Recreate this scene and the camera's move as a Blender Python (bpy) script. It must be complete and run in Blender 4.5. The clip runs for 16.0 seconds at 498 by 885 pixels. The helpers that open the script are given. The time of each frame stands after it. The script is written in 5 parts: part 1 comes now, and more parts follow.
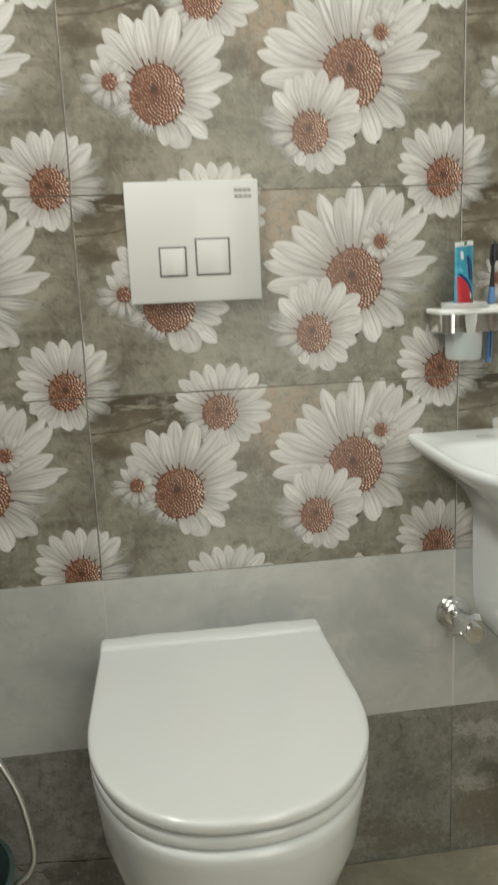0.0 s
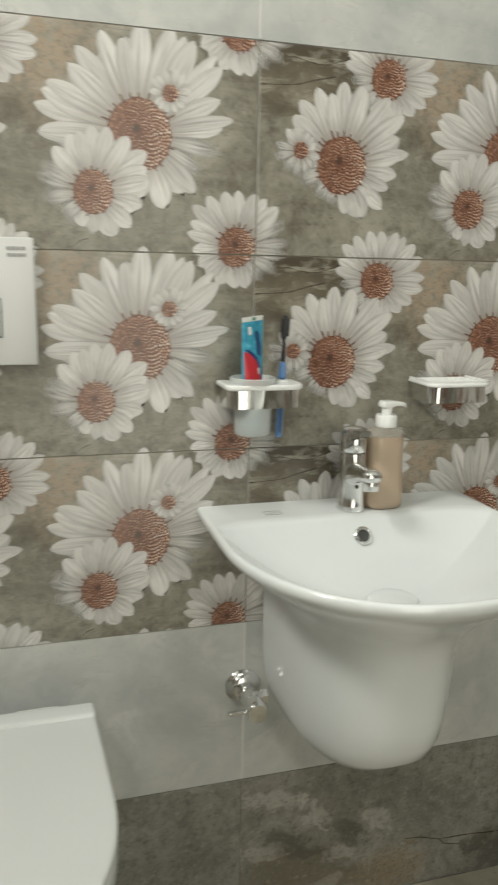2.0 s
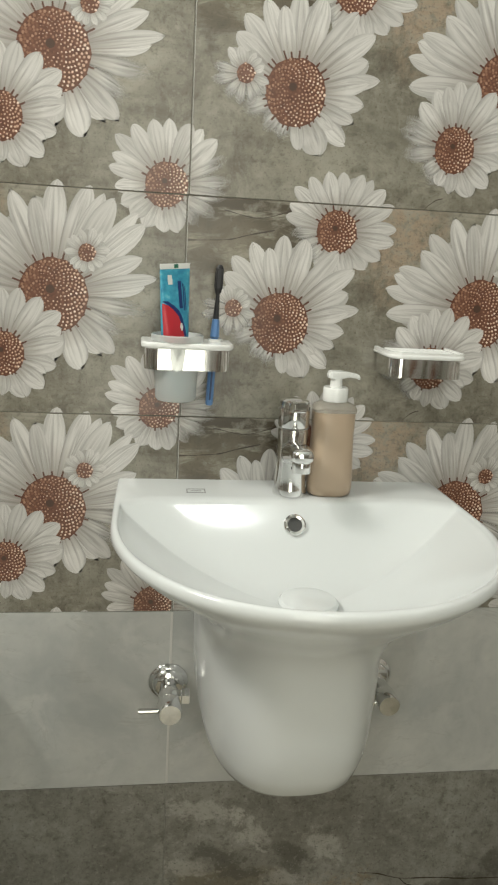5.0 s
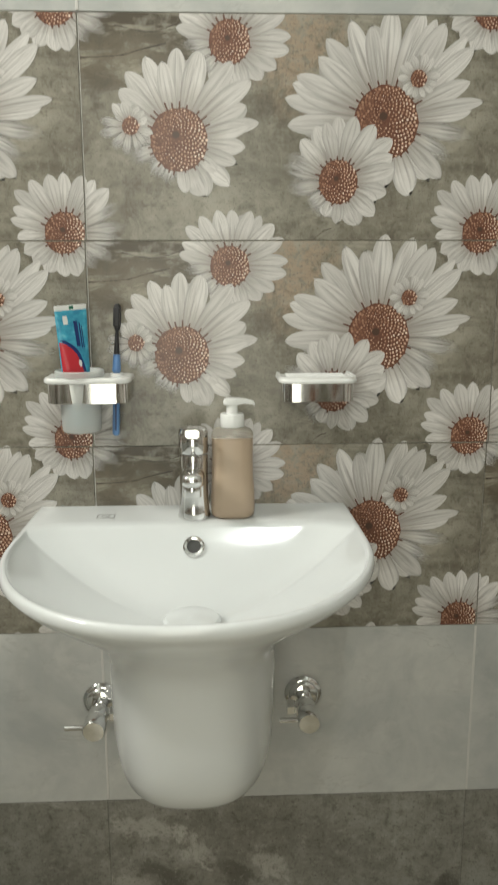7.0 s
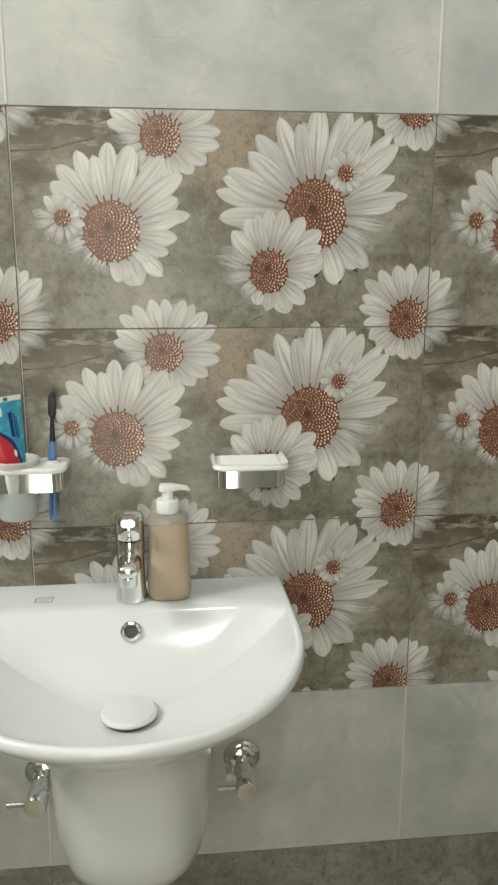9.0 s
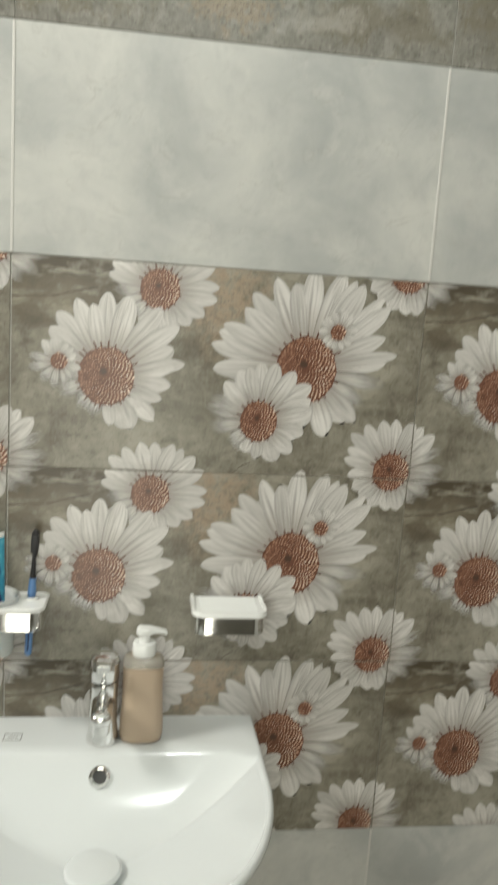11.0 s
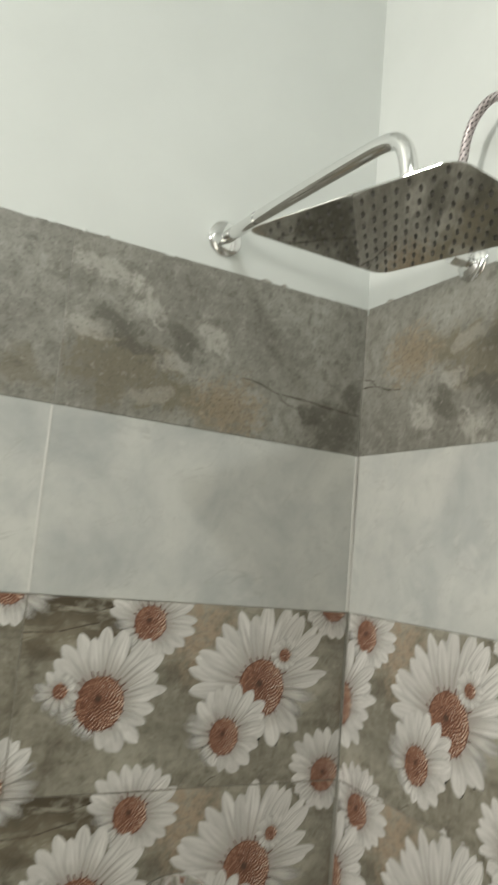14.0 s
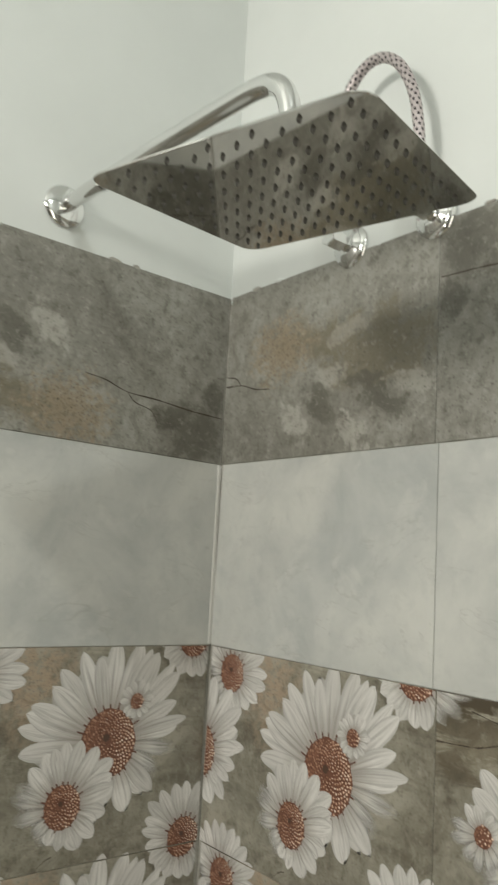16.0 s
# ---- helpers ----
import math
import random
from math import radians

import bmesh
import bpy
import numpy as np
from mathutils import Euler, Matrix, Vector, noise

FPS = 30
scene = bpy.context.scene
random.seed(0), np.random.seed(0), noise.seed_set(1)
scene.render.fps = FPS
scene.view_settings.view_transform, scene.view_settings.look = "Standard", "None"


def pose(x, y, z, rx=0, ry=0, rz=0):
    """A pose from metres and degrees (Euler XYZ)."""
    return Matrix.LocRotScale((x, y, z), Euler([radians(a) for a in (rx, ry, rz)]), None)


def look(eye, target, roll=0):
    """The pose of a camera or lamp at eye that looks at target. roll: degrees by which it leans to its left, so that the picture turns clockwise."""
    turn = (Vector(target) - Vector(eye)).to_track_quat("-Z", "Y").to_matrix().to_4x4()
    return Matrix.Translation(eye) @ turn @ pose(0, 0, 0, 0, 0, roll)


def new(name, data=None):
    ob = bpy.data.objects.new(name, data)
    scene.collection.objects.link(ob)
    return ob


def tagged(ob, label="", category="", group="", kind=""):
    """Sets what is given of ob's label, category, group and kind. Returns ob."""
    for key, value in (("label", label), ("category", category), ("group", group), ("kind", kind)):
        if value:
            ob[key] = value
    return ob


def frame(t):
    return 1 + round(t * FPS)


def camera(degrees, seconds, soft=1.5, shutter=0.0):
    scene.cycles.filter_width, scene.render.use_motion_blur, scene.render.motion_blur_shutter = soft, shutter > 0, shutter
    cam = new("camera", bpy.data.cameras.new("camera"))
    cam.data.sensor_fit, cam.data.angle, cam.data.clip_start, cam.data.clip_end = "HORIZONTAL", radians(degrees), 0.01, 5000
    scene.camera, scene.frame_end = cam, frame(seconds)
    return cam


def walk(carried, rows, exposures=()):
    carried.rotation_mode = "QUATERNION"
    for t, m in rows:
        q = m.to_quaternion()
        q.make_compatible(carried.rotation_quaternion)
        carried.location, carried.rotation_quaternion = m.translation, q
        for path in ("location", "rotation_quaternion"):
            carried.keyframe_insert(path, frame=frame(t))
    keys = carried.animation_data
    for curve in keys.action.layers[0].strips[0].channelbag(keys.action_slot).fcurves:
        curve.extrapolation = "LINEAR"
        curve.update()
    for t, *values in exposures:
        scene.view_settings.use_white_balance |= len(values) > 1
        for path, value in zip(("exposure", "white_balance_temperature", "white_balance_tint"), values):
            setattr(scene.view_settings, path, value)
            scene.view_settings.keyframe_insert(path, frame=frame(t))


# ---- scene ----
cam = camera(35.6, 16.0, soft=2.1, shutter=0.6)
PATH = [
    (0, (-0.501, -1.215, 1.069), (-0.256, 0.724, 0.646), -2.5),
    (0.5, (-0.54, -1.225, 1.148), (-0.246, 0.71, 0.735), -0.7),
    (1, (-0.544, -1.211, 1.195), (-0.116, 0.693, 0.759), 1.1),
    (1.5, (-0.486, -1.193, 1.177), (0.057, 0.684, 0.75), 1.8),
    (2, (-0.346, -1.162, 1.169), (0.216, 0.708, 0.738), 1.2),
    (2.5, (-0.254, -1.139, 1.162), (0.348, 0.724, 0.753), 0.9),
    (3, (-0.167, -1.138, 1.145), (0.388, 0.738, 0.727), 0.9),
    (3.5, (-0.156, -1.147, 1.105), (0.393, 0.731, 0.693), 0.7),
    (4, (-0.140, -1.103, 1.118), (0.373, 0.775, 0.660), 1.1),
    (4.2, (-0.117, -1.081, 1.118), (0.343, 0.810, 0.658), 1.4),
    (6.3, (0.138, -1.094, 1.122), (0.212, 0.846, 0.638), 1.7),
    (6.5, (0.184, -1.121, 1.122), (0.23, 0.823, 0.658), 0.8),
    (7, (0.193, -1.154, 1.132), (0.271, 0.804, 0.731), -0.2),
    (7.5, (0.192, -1.145, 1.183), (0.255, 0.819, 0.811), -0.2),
    (8, (0.206, -1.151, 1.202), (0.355, 0.802, 0.799), -0.1),
    (8.2, (0.219, -1.156, 1.214), (0.419, 0.786, 0.779), -0.3),
    (10.3, (0.194, -1.136, 1.366), (0.391, 0.805, 0.924), 0.6),
    (10.5, (0.179, -1.134, 1.373), (0.399, 0.811, 0.964), 1.4),
    (11, (0.197, -1.134, 1.439), (0.47, 0.818, 1.099), 3.7),
    (11.5, (0.196, -1.14, 1.474), (0.564, 0.819, 1.31), 3.6),
    (12, (0.21, -1.157, 1.494), (0.683, 0.786, 1.475), 2.1),
    (12.5, (0.216, -1.182, 1.523), (0.835, 0.718, 1.582), 2.5),
    (13, (0.243, -1.213, 1.53), (0.972, 0.645, 1.667), 3.1),
    (13.5, (0.286, -1.239, 1.544), (1.119, 0.567, 1.759), 3.6),
    (14, (0.326, -1.233, 1.562), (1.241, 0.517, 1.88), 4.9),
    (14.5, (0.362, -1.201, 1.59), (1.349, 0.486, 2.012), 5.7),
    (15, (0.389, -1.151, 1.599), (1.456, 0.48, 2.045), 5.6),
    (15.5, (0.404, -1.094, 1.605), (1.545, 0.498, 2.011), 4.4),
    (16, (0.424, -1.061, 1.604), (1.655, 0.477, 1.951), 3.0),
]
EXPOSURES = [(0.0, -0.09), (1.0, -0.20), (2.5, -0.17), (4.0, -0.12), (7.0, -0.14), (8.0, -0.12), (10.5, -0.06), (11.5, -0.18), (13.0, -0.16), (16.0, -0.28)]
walk(cam, [(t, look(eye, target, roll)) for t, eye, target, roll in PATH], EXPOSURES)

# ---- world and light ----
world = bpy.data.worlds.new("world")
scene.world = world
world.use_nodes = True
world.node_tree.nodes["Background"].inputs[0].default_value = (0.8, 0.9, 1.0, 1)
world.node_tree.nodes["Background"].inputs[1].default_value = 0.05

XR, XL, YB, CEILING = 1.214, -1.32, -1.78, 3.00
# warm daylight through a small frosted window high in the west wall
VENT = (-0.88, -0.36, 2.14, 2.58)
vent_data = bpy.data.lights.new("vent_window_light", "AREA")
vent_data.shape, vent_data.size, vent_data.size_y, vent_data.energy = "RECTANGLE", 0.38, 0.46, 38.0
vent_data.color = (1.0, 0.975, 0.90)
vent_light = new("vent_window_light", vent_data)
vent_light.matrix_world = pose(XL - 0.012, (VENT[0] + VENT[1]) / 2, (VENT[2] + VENT[3]) / 2, 0, -86, 0)

# a cool white bulb lamp on the south wall, above the door
LAMP = (0.36, YB + 0.085, 2.80)
lamp_data = bpy.data.lights.new("wall_lamp_light", "AREA")
lamp_data.shape, lamp_data.size, lamp_data.energy = "DISK", 0.11, 8.5
lamp_data.color = (0.95, 0.99, 0.96)
lamp_light = new("wall_lamp_light", lamp_data)
lamp_light.matrix_world = pose(*LAMP, 52, 0, 0)

# a little daylight through the open doorway behind the camera
DOOR = (-0.29, 0.37, -0.011, 2.03)
day_data = bpy.data.lights.new("doorway_light", "AREA")
day_data.shape, day_data.size, day_data.size_y, day_data.energy = "RECTANGLE", 0.56, 1.90, 10.8
day_data.color = (1.0, 0.98, 0.84)
day_light = new("doorway_light", day_data)
day_light.matrix_world = pose((DOOR[0] + DOOR[1]) / 2, YB - 0.13, 1.0, 90, 0, 0)

# ---- geometry helpers ----


def mesh_of(name, bm, mats, smooth=None):
    me = bpy.data.meshes.new(name)
    bm.normal_update()
    bm.to_mesh(me)
    bm.free()
    for m in (mats if isinstance(mats, (list, tuple)) else [mats]):
        me.materials.append(m)
    if smooth is not None:
        for p in me.polygons:
            p.use_smooth = True
        if smooth < 180:
            me.set_sharp_from_angle(angle=radians(smooth))
    return me


def part(name, bm, material, parent=None, label="", smooth=35):
    ob = new(name, mesh_of(name, bm, material, smooth))
    if parent is not None:
        ob.parent = parent
    if label:
        ob["label"] = label
    return ob


def thing(name, label, category, group="", kind=""):
    return tagged(new(name), label, category, group, kind)


def box(bm, x0, x1, y0, y1, z0, z1, bevel=0.0, segments=2):
    r = bmesh.ops.create_cube(bm, size=1.0)
    m = Matrix.Translation(((x0 + x1) / 2, (y0 + y1) / 2, (z0 + z1) / 2)) @ Matrix.Diagonal((x1 - x0, y1 - y0, z1 - z0, 1))
    bmesh.ops.transform(bm, matrix=m, verts=r["verts"])
    if bevel > 0:
        es = list({e for v in r["verts"] for e in v.link_edges})
        bmesh.ops.bevel(bm, geom=es, offset=bevel, segments=segments, affect="EDGES", profile=0.5)
    return bm


def rings(bm, sections, close_start=True, close_end=True, wrap=True):
    """Skin over rings of points with the same count."""
    rows = [[bm.verts.new(p) for p in s] for s in sections]
    n = len(rows[0])
    for a, b in zip(rows, rows[1:]):
        for i in range(n if wrap else n - 1):
            j = (i + 1) % n
            bm.faces.new((a[i], a[j], b[j], b[i]))
    if close_start:
        bm.faces.new(list(reversed(rows[0])))
    if close_end:
        bm.faces.new(rows[-1])
    return bm


def fix(bm):
    bmesh.ops.recalc_face_normals(bm, faces=bm.faces[:])
    return bm


def lathe(bm, profile, n=32, m=None):
    """Turn a profile of (radius, height) about z, then place it by m."""
    m = m or Matrix()
    secs = [[m @ Vector((max(r, 1e-5) * math.cos(2 * math.pi * i / n), max(r, 1e-5) * math.sin(2 * math.pi * i / n), h)) for i in range(n)] for r, h in profile]
    b2 = bmesh.new()
    rings(b2, secs)
    fix(b2)
    tmp = bpy.data.meshes.new("tmp")
    b2.to_mesh(tmp)
    b2.free()
    bm.from_mesh(tmp)
    bpy.data.meshes.remove(tmp)
    return bm


def smooth_path(points, steps=8):
    """Catmull-Rom through points."""
    ps = [Vector(p) for p in points]
    ps = [ps[0] * 2 - ps[1]] + ps + [ps[-1] * 2 - ps[-2]]
    out = []
    for i in range(1, len(ps) - 2):
        for k in range(steps):
            t = k / steps
            a, b, c, d = ps[i - 1], ps[i], ps[i + 1], ps[i + 2]
            out.append(0.5 * (2 * b + (c - a) * t + (2 * a - 5 * b + 4 * c - d) * t * t + (3 * b - a - 3 * c + d) * t ** 3))
    out.append(ps[-2])
    return out


def tube(bm, path, radius, n=16, caps=True):
    """A round tube along a path, with a uv map running round and along."""
    uv = bm.loops.layers.uv.verify()
    ps = [Vector(p) for p in path]
    tans = [(ps[min(i + 1, len(ps) - 1)] - ps[max(i - 1, 0)]).normalized() for i in range(len(ps))]
    ref = Vector((0, 0, 1)) if abs(tans[0].z) < 0.9 else Vector((1, 0, 0))
    side = (ref - tans[0] * ref.dot(tans[0])).normalized()
    rows, along, dist = [], [], 0.0
    for i, p in enumerate(ps):
        if i:
            dist += (p - ps[i - 1]).length
            side = (side - tans[i] * side.dot(tans[i])).normalized()
        up = tans[i].cross(side)
        r = radius(i / (len(ps) - 1)) if callable(radius) else radius
        rows.append([bm.verts.new(p + r * (math.cos(2 * math.pi * k / n) * side + math.sin(2 * math.pi * k / n) * up)) for k in range(n)])
        along.append(dist)
    made = []
    for i in range(len(rows) - 1):
        for k in range(n):
            j = (k + 1) % n
            f = bm.faces.new((rows[i][k], rows[i][j], rows[i + 1][j], rows[i + 1][k]))
            for loop, (u, v) in zip(f.loops, ((k, i), (k + 1, i), (k + 1, i + 1), (k, i + 1))):
                loop[uv].uv = (u / n, along[v])
            made.append(f)
    if caps:
        made.append(bm.faces.new(list(reversed(rows[0]))))
        made.append(bm.faces.new(rows[-1]))
    bmesh.ops.recalc_face_normals(bm, faces=made)
    return bm


def extrude_outline(bm, pts, z0, z1, edge=0.003):
    """A slab from a flat outline, with rounded upper and lower edges."""
    c = Vector((sum(p[0] for p in pts) / len(pts), sum(p[1] for p in pts) / len(pts)))

    def ring(inset, z):
        out = []
        for p in pts:
            d = Vector(p) - c
            out.append((*(c + d * (1 - inset / max(d.length, 1e-6))), z))
        return out
    secs = [ring(edge, z0), ring(edge * 0.3, z0 + edge * 0.3), ring(0, z0 + edge), ring(0, z1 - edge), ring(edge * 0.3, z1 - edge * 0.3), ring(edge, z1), ring(edge * 2.5, z1 + 0.0003)]
    rings(bm, secs)
    return fix(bm)


# ---- materials ----


class Nodes:
    def __init__(self, name, roughness=0.4, metallic=0.0, specular=0.5):
        self.m = bpy.data.materials.new(name)
        self.m.use_nodes = True
        self.t = self.m.node_tree
        self.b = self.t.nodes["Principled BSDF"]
        self.b.inputs["Roughness"].default_value = roughness
        self.b.inputs["Metallic"].default_value = metallic
        self.b.inputs["Specular IOR Level"].default_value = specular

    def add(self, kind, **kw):
        n = self.t.nodes.new(kind)
        for k, v in kw.items():
            n.inputs[k].default_value = v
        return n

    def link(self, a, b):
        self.t.links.new(a, b)

    def coords(self, scale=1.0, jitter=0.0, squash=(1, 1, 1)):
        tc = self.add("ShaderNodeTexCoord")
        mp = self.add("ShaderNodeMapping")
        mp.inputs["Scale"].default_value = [scale * q for q in squash]
        self.link(tc.outputs["Object"], mp.inputs["Vector"])
        if jitter:
            oi = self.add("ShaderNodeObjectInfo")
            mu = self.add("ShaderNodeMath")
            mu.operation = "MULTIPLY"
            mu.inputs[1].default_value = jitter
            self.link(oi.outputs["Random"], mu.inputs[0])
            co = self.add("ShaderNodeCombineXYZ")
            for k in "XZ":
                self.link(mu.outputs[0], co.inputs[k])
            self.link(co.outputs[0], mp.inputs["Location"])
        return mp.outputs["Vector"]

    def noise(self, vec, scale, detail=4.0, rough=0.55, distort=0.0):
        n = self.add("ShaderNodeTexNoise", Scale=scale, Detail=detail, Roughness=rough, Distortion=distort)
        self.link(vec, n.inputs["Vector"])
        return n.outputs["Fac"]

    def ramp(self, fac, stops):
        n = self.add("ShaderNodeValToRGB")
        e = n.color_ramp.elements
        while len(e) < len(stops):
            e.new(0.5)
        for el, (p, c) in zip(e, stops):
            el.position = p
            el.color = (*c, 1) if len(c) == 3 else c
        self.link(fac, n.inputs["Fac"])
        return n.outputs["Color"]

    def mask(self, fac, lo, hi):
        n = self.add("ShaderNodeMapRange")
        n.inputs["From Min"].default_value, n.inputs["From Max"].default_value = lo, hi
        self.link(fac, n.inputs["Value"])
        return n.outputs["Result"]

    def math(self, op, a, b=None, value=0.5):
        n = self.add("ShaderNodeMath")
        n.operation = op
        self.link(a, n.inputs[0])
        if b is not None:
            self.link(b, n.inputs[1])
        else:
            n.inputs[1].default_value = value
        return n.outputs[0]

    def mix(self, fac, a, b, mode="MIX"):
        n = self.add("ShaderNodeMix")
        n.data_type, n.blend_type = "RGBA", mode
        for v, k in ((fac, 0), (a, 6), (b, 7)):
            if isinstance(v, (int, float)):
                n.inputs[k].default_value = v
            elif isinstance(v, tuple):
                n.inputs[k].default_value = (*v, 1)
            else:
                self.link(v, n.inputs[k])
        return n.outputs[2]

    def spot(self, vec, cx, cz, rx, rz, turn=0.0):
        """1 in the middle of an ellipse of the tile's face, 0 outside."""
        mp = self.add("ShaderNodeMapping")
        mp.vector_type = "TEXTURE"
        mp.inputs["Location"].default_value = (cx, 0, cz)
        mp.inputs["Rotation"].default_value = (0, radians(-turn), 0)
        mp.inputs["Scale"].default_value = (rx, 1, rz)
        self.link(vec, mp.inputs["Vector"])
        g = self.add("ShaderNodeTexGradient")
        g.gradient_type = "SPHERICAL"
        self.link(mp.outputs[0], g.inputs["Vector"])
        return g.outputs["Fac"]

    def color(self, c):
        if isinstance(c, tuple):
            self.b.inputs["Base Color"].default_value = (*c, 1)
        else:
            self.link(c, self.b.inputs["Base Color"])
        return self

    def bump(self, height, strength=0.2, distance=0.001):
        n = self.add("ShaderNodeBump", Strength=strength, Distance=distance)
        self.link(height, n.inputs["Height"])
        self.link(n.outputs["Normal"], self.b.inputs["Normal"])
        return self

    def rough(self, fac, lo, hi):
        n = self.add("ShaderNodeMapRange")
        n.inputs["To Min"].default_value, n.inputs["To Max"].default_value = lo, hi
        self.link(fac, n.inputs["Value"])
        self.link(n.outputs["Result"], self.b.inputs["Roughness"])
        return self


GLAZE = 0.24


def mat_print_ground():
    n = Nodes("printed_concrete", GLAZE)
    v = n.coords()
    big = n.noise(v, 9, 5, 0.6, 0.4)
    fine = n.noise(v, 70, 6, 0.7)
    grit = n.noise(v, 300, 3, 0.7)
    base = n.ramp(big, [(0.32, (0.145, 0.130, 0.104)), (0.44, (0.215, 0.201, 0.170)), (0.56, (0.282, 0.268, 0.230)), (0.68, (0.39, 0.370, 0.325))])
    band = n.noise(n.coords(1, 0, (3, 1, 19)), 1.5, 5, 0.6, 0.6)
    base = n.mix(n.math("MULTIPLY", n.mask(band, 0.52, 0.66), value=0.50), base, (0.115, 0.104, 0.080))
    base = n.mix(n.math("MULTIPLY", n.mask(band, 0.48, 0.36), value=0.35), base, (0.33, 0.325, 0.285))
    base = n.mix(n.math("MULTIPLY", n.mask(fine, 0.53, 0.66), value=0.60), base, (0.105, 0.093, 0.072))
    base = n.mix(n.math("MULTIPLY", n.mask(fine, 0.47, 0.34), value=0.50), base, (0.35, 0.345, 0.305))
    wood = n.noise(n.coords(1, 0, (5, 1, 26)), 1.6, 5, 0.6, 1.0)
    upper = n.math("MULTIPLY", n.spot(v, 0.05, 0.275, 0.24, 0.095), n.mask(wood, 0.40, 0.58))
    base = n.mix(n.mask(upper, 0.02, 0.34), base, (0.085, 0.070, 0.050))
    pale = n.math("MULTIPLY", n.spot(v, 0.05, 0.24, 0.12, 0.05), n.mask(big, 0.35, 0.6))
    base = n.mix(n.math("MULTIPLY", pale, value=0.7), base, (0.33, 0.30, 0.24))
    tan = n.math("MULTIPLY", n.spot(v, 0.305, 0.255, 0.085, 0.11), n.mask(n.noise(v, 60, 6, 0.8), 0.40, 0.62))
    base = n.mix(n.math("MULTIPLY", n.mask(tan, 0.02, 0.42), value=0.85), base, (0.40, 0.315, 0.245))
    blot = n.noise(v, 24, 6, 0.7, 0.6)
    base = n.mix(n.math("MULTIPLY", n.mask(blot, 0.53, 0.66), value=0.55), base, (0.37, 0.36, 0.32))
    base = n.mix(n.math("MULTIPLY", n.mask(blot, 0.46, 0.35), value=0.55), base, (0.105, 0.094, 0.074))
    cloud = n.math("MULTIPLY", n.spot(v, 0.27, 0.10, 0.16, 0.12), n.mask(big, 0.3, 0.7))
    base = n.mix(n.math("MULTIPLY", cloud, value=0.5), base, (0.30, 0.30, 0.265))
    base = n.mix(n.math("MULTIPLY", n.mask(grit, 0.56, 0.68), value=0.50), base, (0.075, 0.060, 0.045))
    base = n.mix(1.0, base, (0.89, 0.875, 0.815), "MULTIPLY")
    return n.color(base).rough(fine, GLAZE - 0.03, GLAZE + 0.05).m


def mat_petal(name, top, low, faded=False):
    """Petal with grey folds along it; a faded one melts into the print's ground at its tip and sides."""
    n = Nodes(name, GLAZE)
    uv = n.add("ShaderNodeUVMap")
    sep = n.add("ShaderNodeSeparateXYZ")
    n.link(uv.outputs[0], sep.inputs[0])
    across, along = sep.outputs[0], sep.outputs[1]
    geo = n.add("ShaderNodeNewGeometry")
    rnd = geo.outputs["Random Per Island"]
    off = n.math("MULTIPLY", rnd, value=37.0)
    co = n.add("ShaderNodeCombineXYZ")
    n.link(n.math("MULTIPLY", across, value=5.5), co.inputs[0])
    n.link(n.math("ADD", n.math("MULTIPLY", along, value=0.8), off), co.inputs[1])
    n.link(off, co.inputs[2])
    streak = n.noise(co.outputs[0], 1.7, 4, 0.6, 0.2)
    edge = n.math("ABSOLUTE", n.math("SUBTRACT", across, value=0.5))
    c = n.mix(n.mask(streak, 0.45, 0.72), top, low)
    # two folds: a deep one off the middle, a fainter one beside it
    sway = n.math("MULTIPLY", n.math("SUBTRACT", streak, value=0.5), value=0.35)
    for place, wide, depth in ((0.60, 0.085, 0.70), (0.34, 0.050, 0.30)):
        fold = n.math("ABSOLUTE", n.math("SUBTRACT", n.math("ADD", across, sway), value=place))
        c = n.mix(n.math("MULTIPLY", n.math("MULTIPLY", n.mask(fold, wide, 0.0), n.mask(along, 0.95, 0.55)), value=depth), c, tuple(0.62 * q for q in low))
    c = n.mix(n.math("MULTIPLY", n.mask(across, 0.70, 1.0), value=0.40), c, tuple(0.70 * q for q in low))
    c = n.mix(n.math("MULTIPLY", n.math("MULTIPLY", n.mask(edge, 0.38, 0.5), n.mask(along, 0.95, 0.40)), value=0.60), c, tuple(0.50 * q for q in low))
    c = n.mix(n.math("MULTIPLY", n.mask(along, 0.58, 0.08), value=0.80), c, (0.235, 0.198, 0.165))
    c = n.mix(n.math("MULTIPLY", rnd, value=0.42), c, tuple(0.85 * q for q in low))
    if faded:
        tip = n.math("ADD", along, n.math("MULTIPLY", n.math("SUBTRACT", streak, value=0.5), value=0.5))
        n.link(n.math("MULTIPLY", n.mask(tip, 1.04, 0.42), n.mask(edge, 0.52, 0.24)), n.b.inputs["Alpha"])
    return n.color(c).m


def mat_disc():
    n = Nodes("printed_flower_disc", GLAZE)
    v = n.coords()
    f = n.noise(v, 120, 3, 0.6)
    return n.color(n.ramp(f, [(0.3, (0.105, 0.046, 0.030)), (0.7, (0.185, 0.085, 0.057))])).m


def mat_seed(name, stops):
    n = Nodes(name, GLAZE)
    geo = n.add("ShaderNodeNewGeometry")
    return n.color(n.ramp(geo.outputs["Random Per Island"], stops)).m


def plain(name, c, rough=0.4, metal=0.0, spec=0.5):
    return Nodes(name, rough, metal, spec).color(c).m


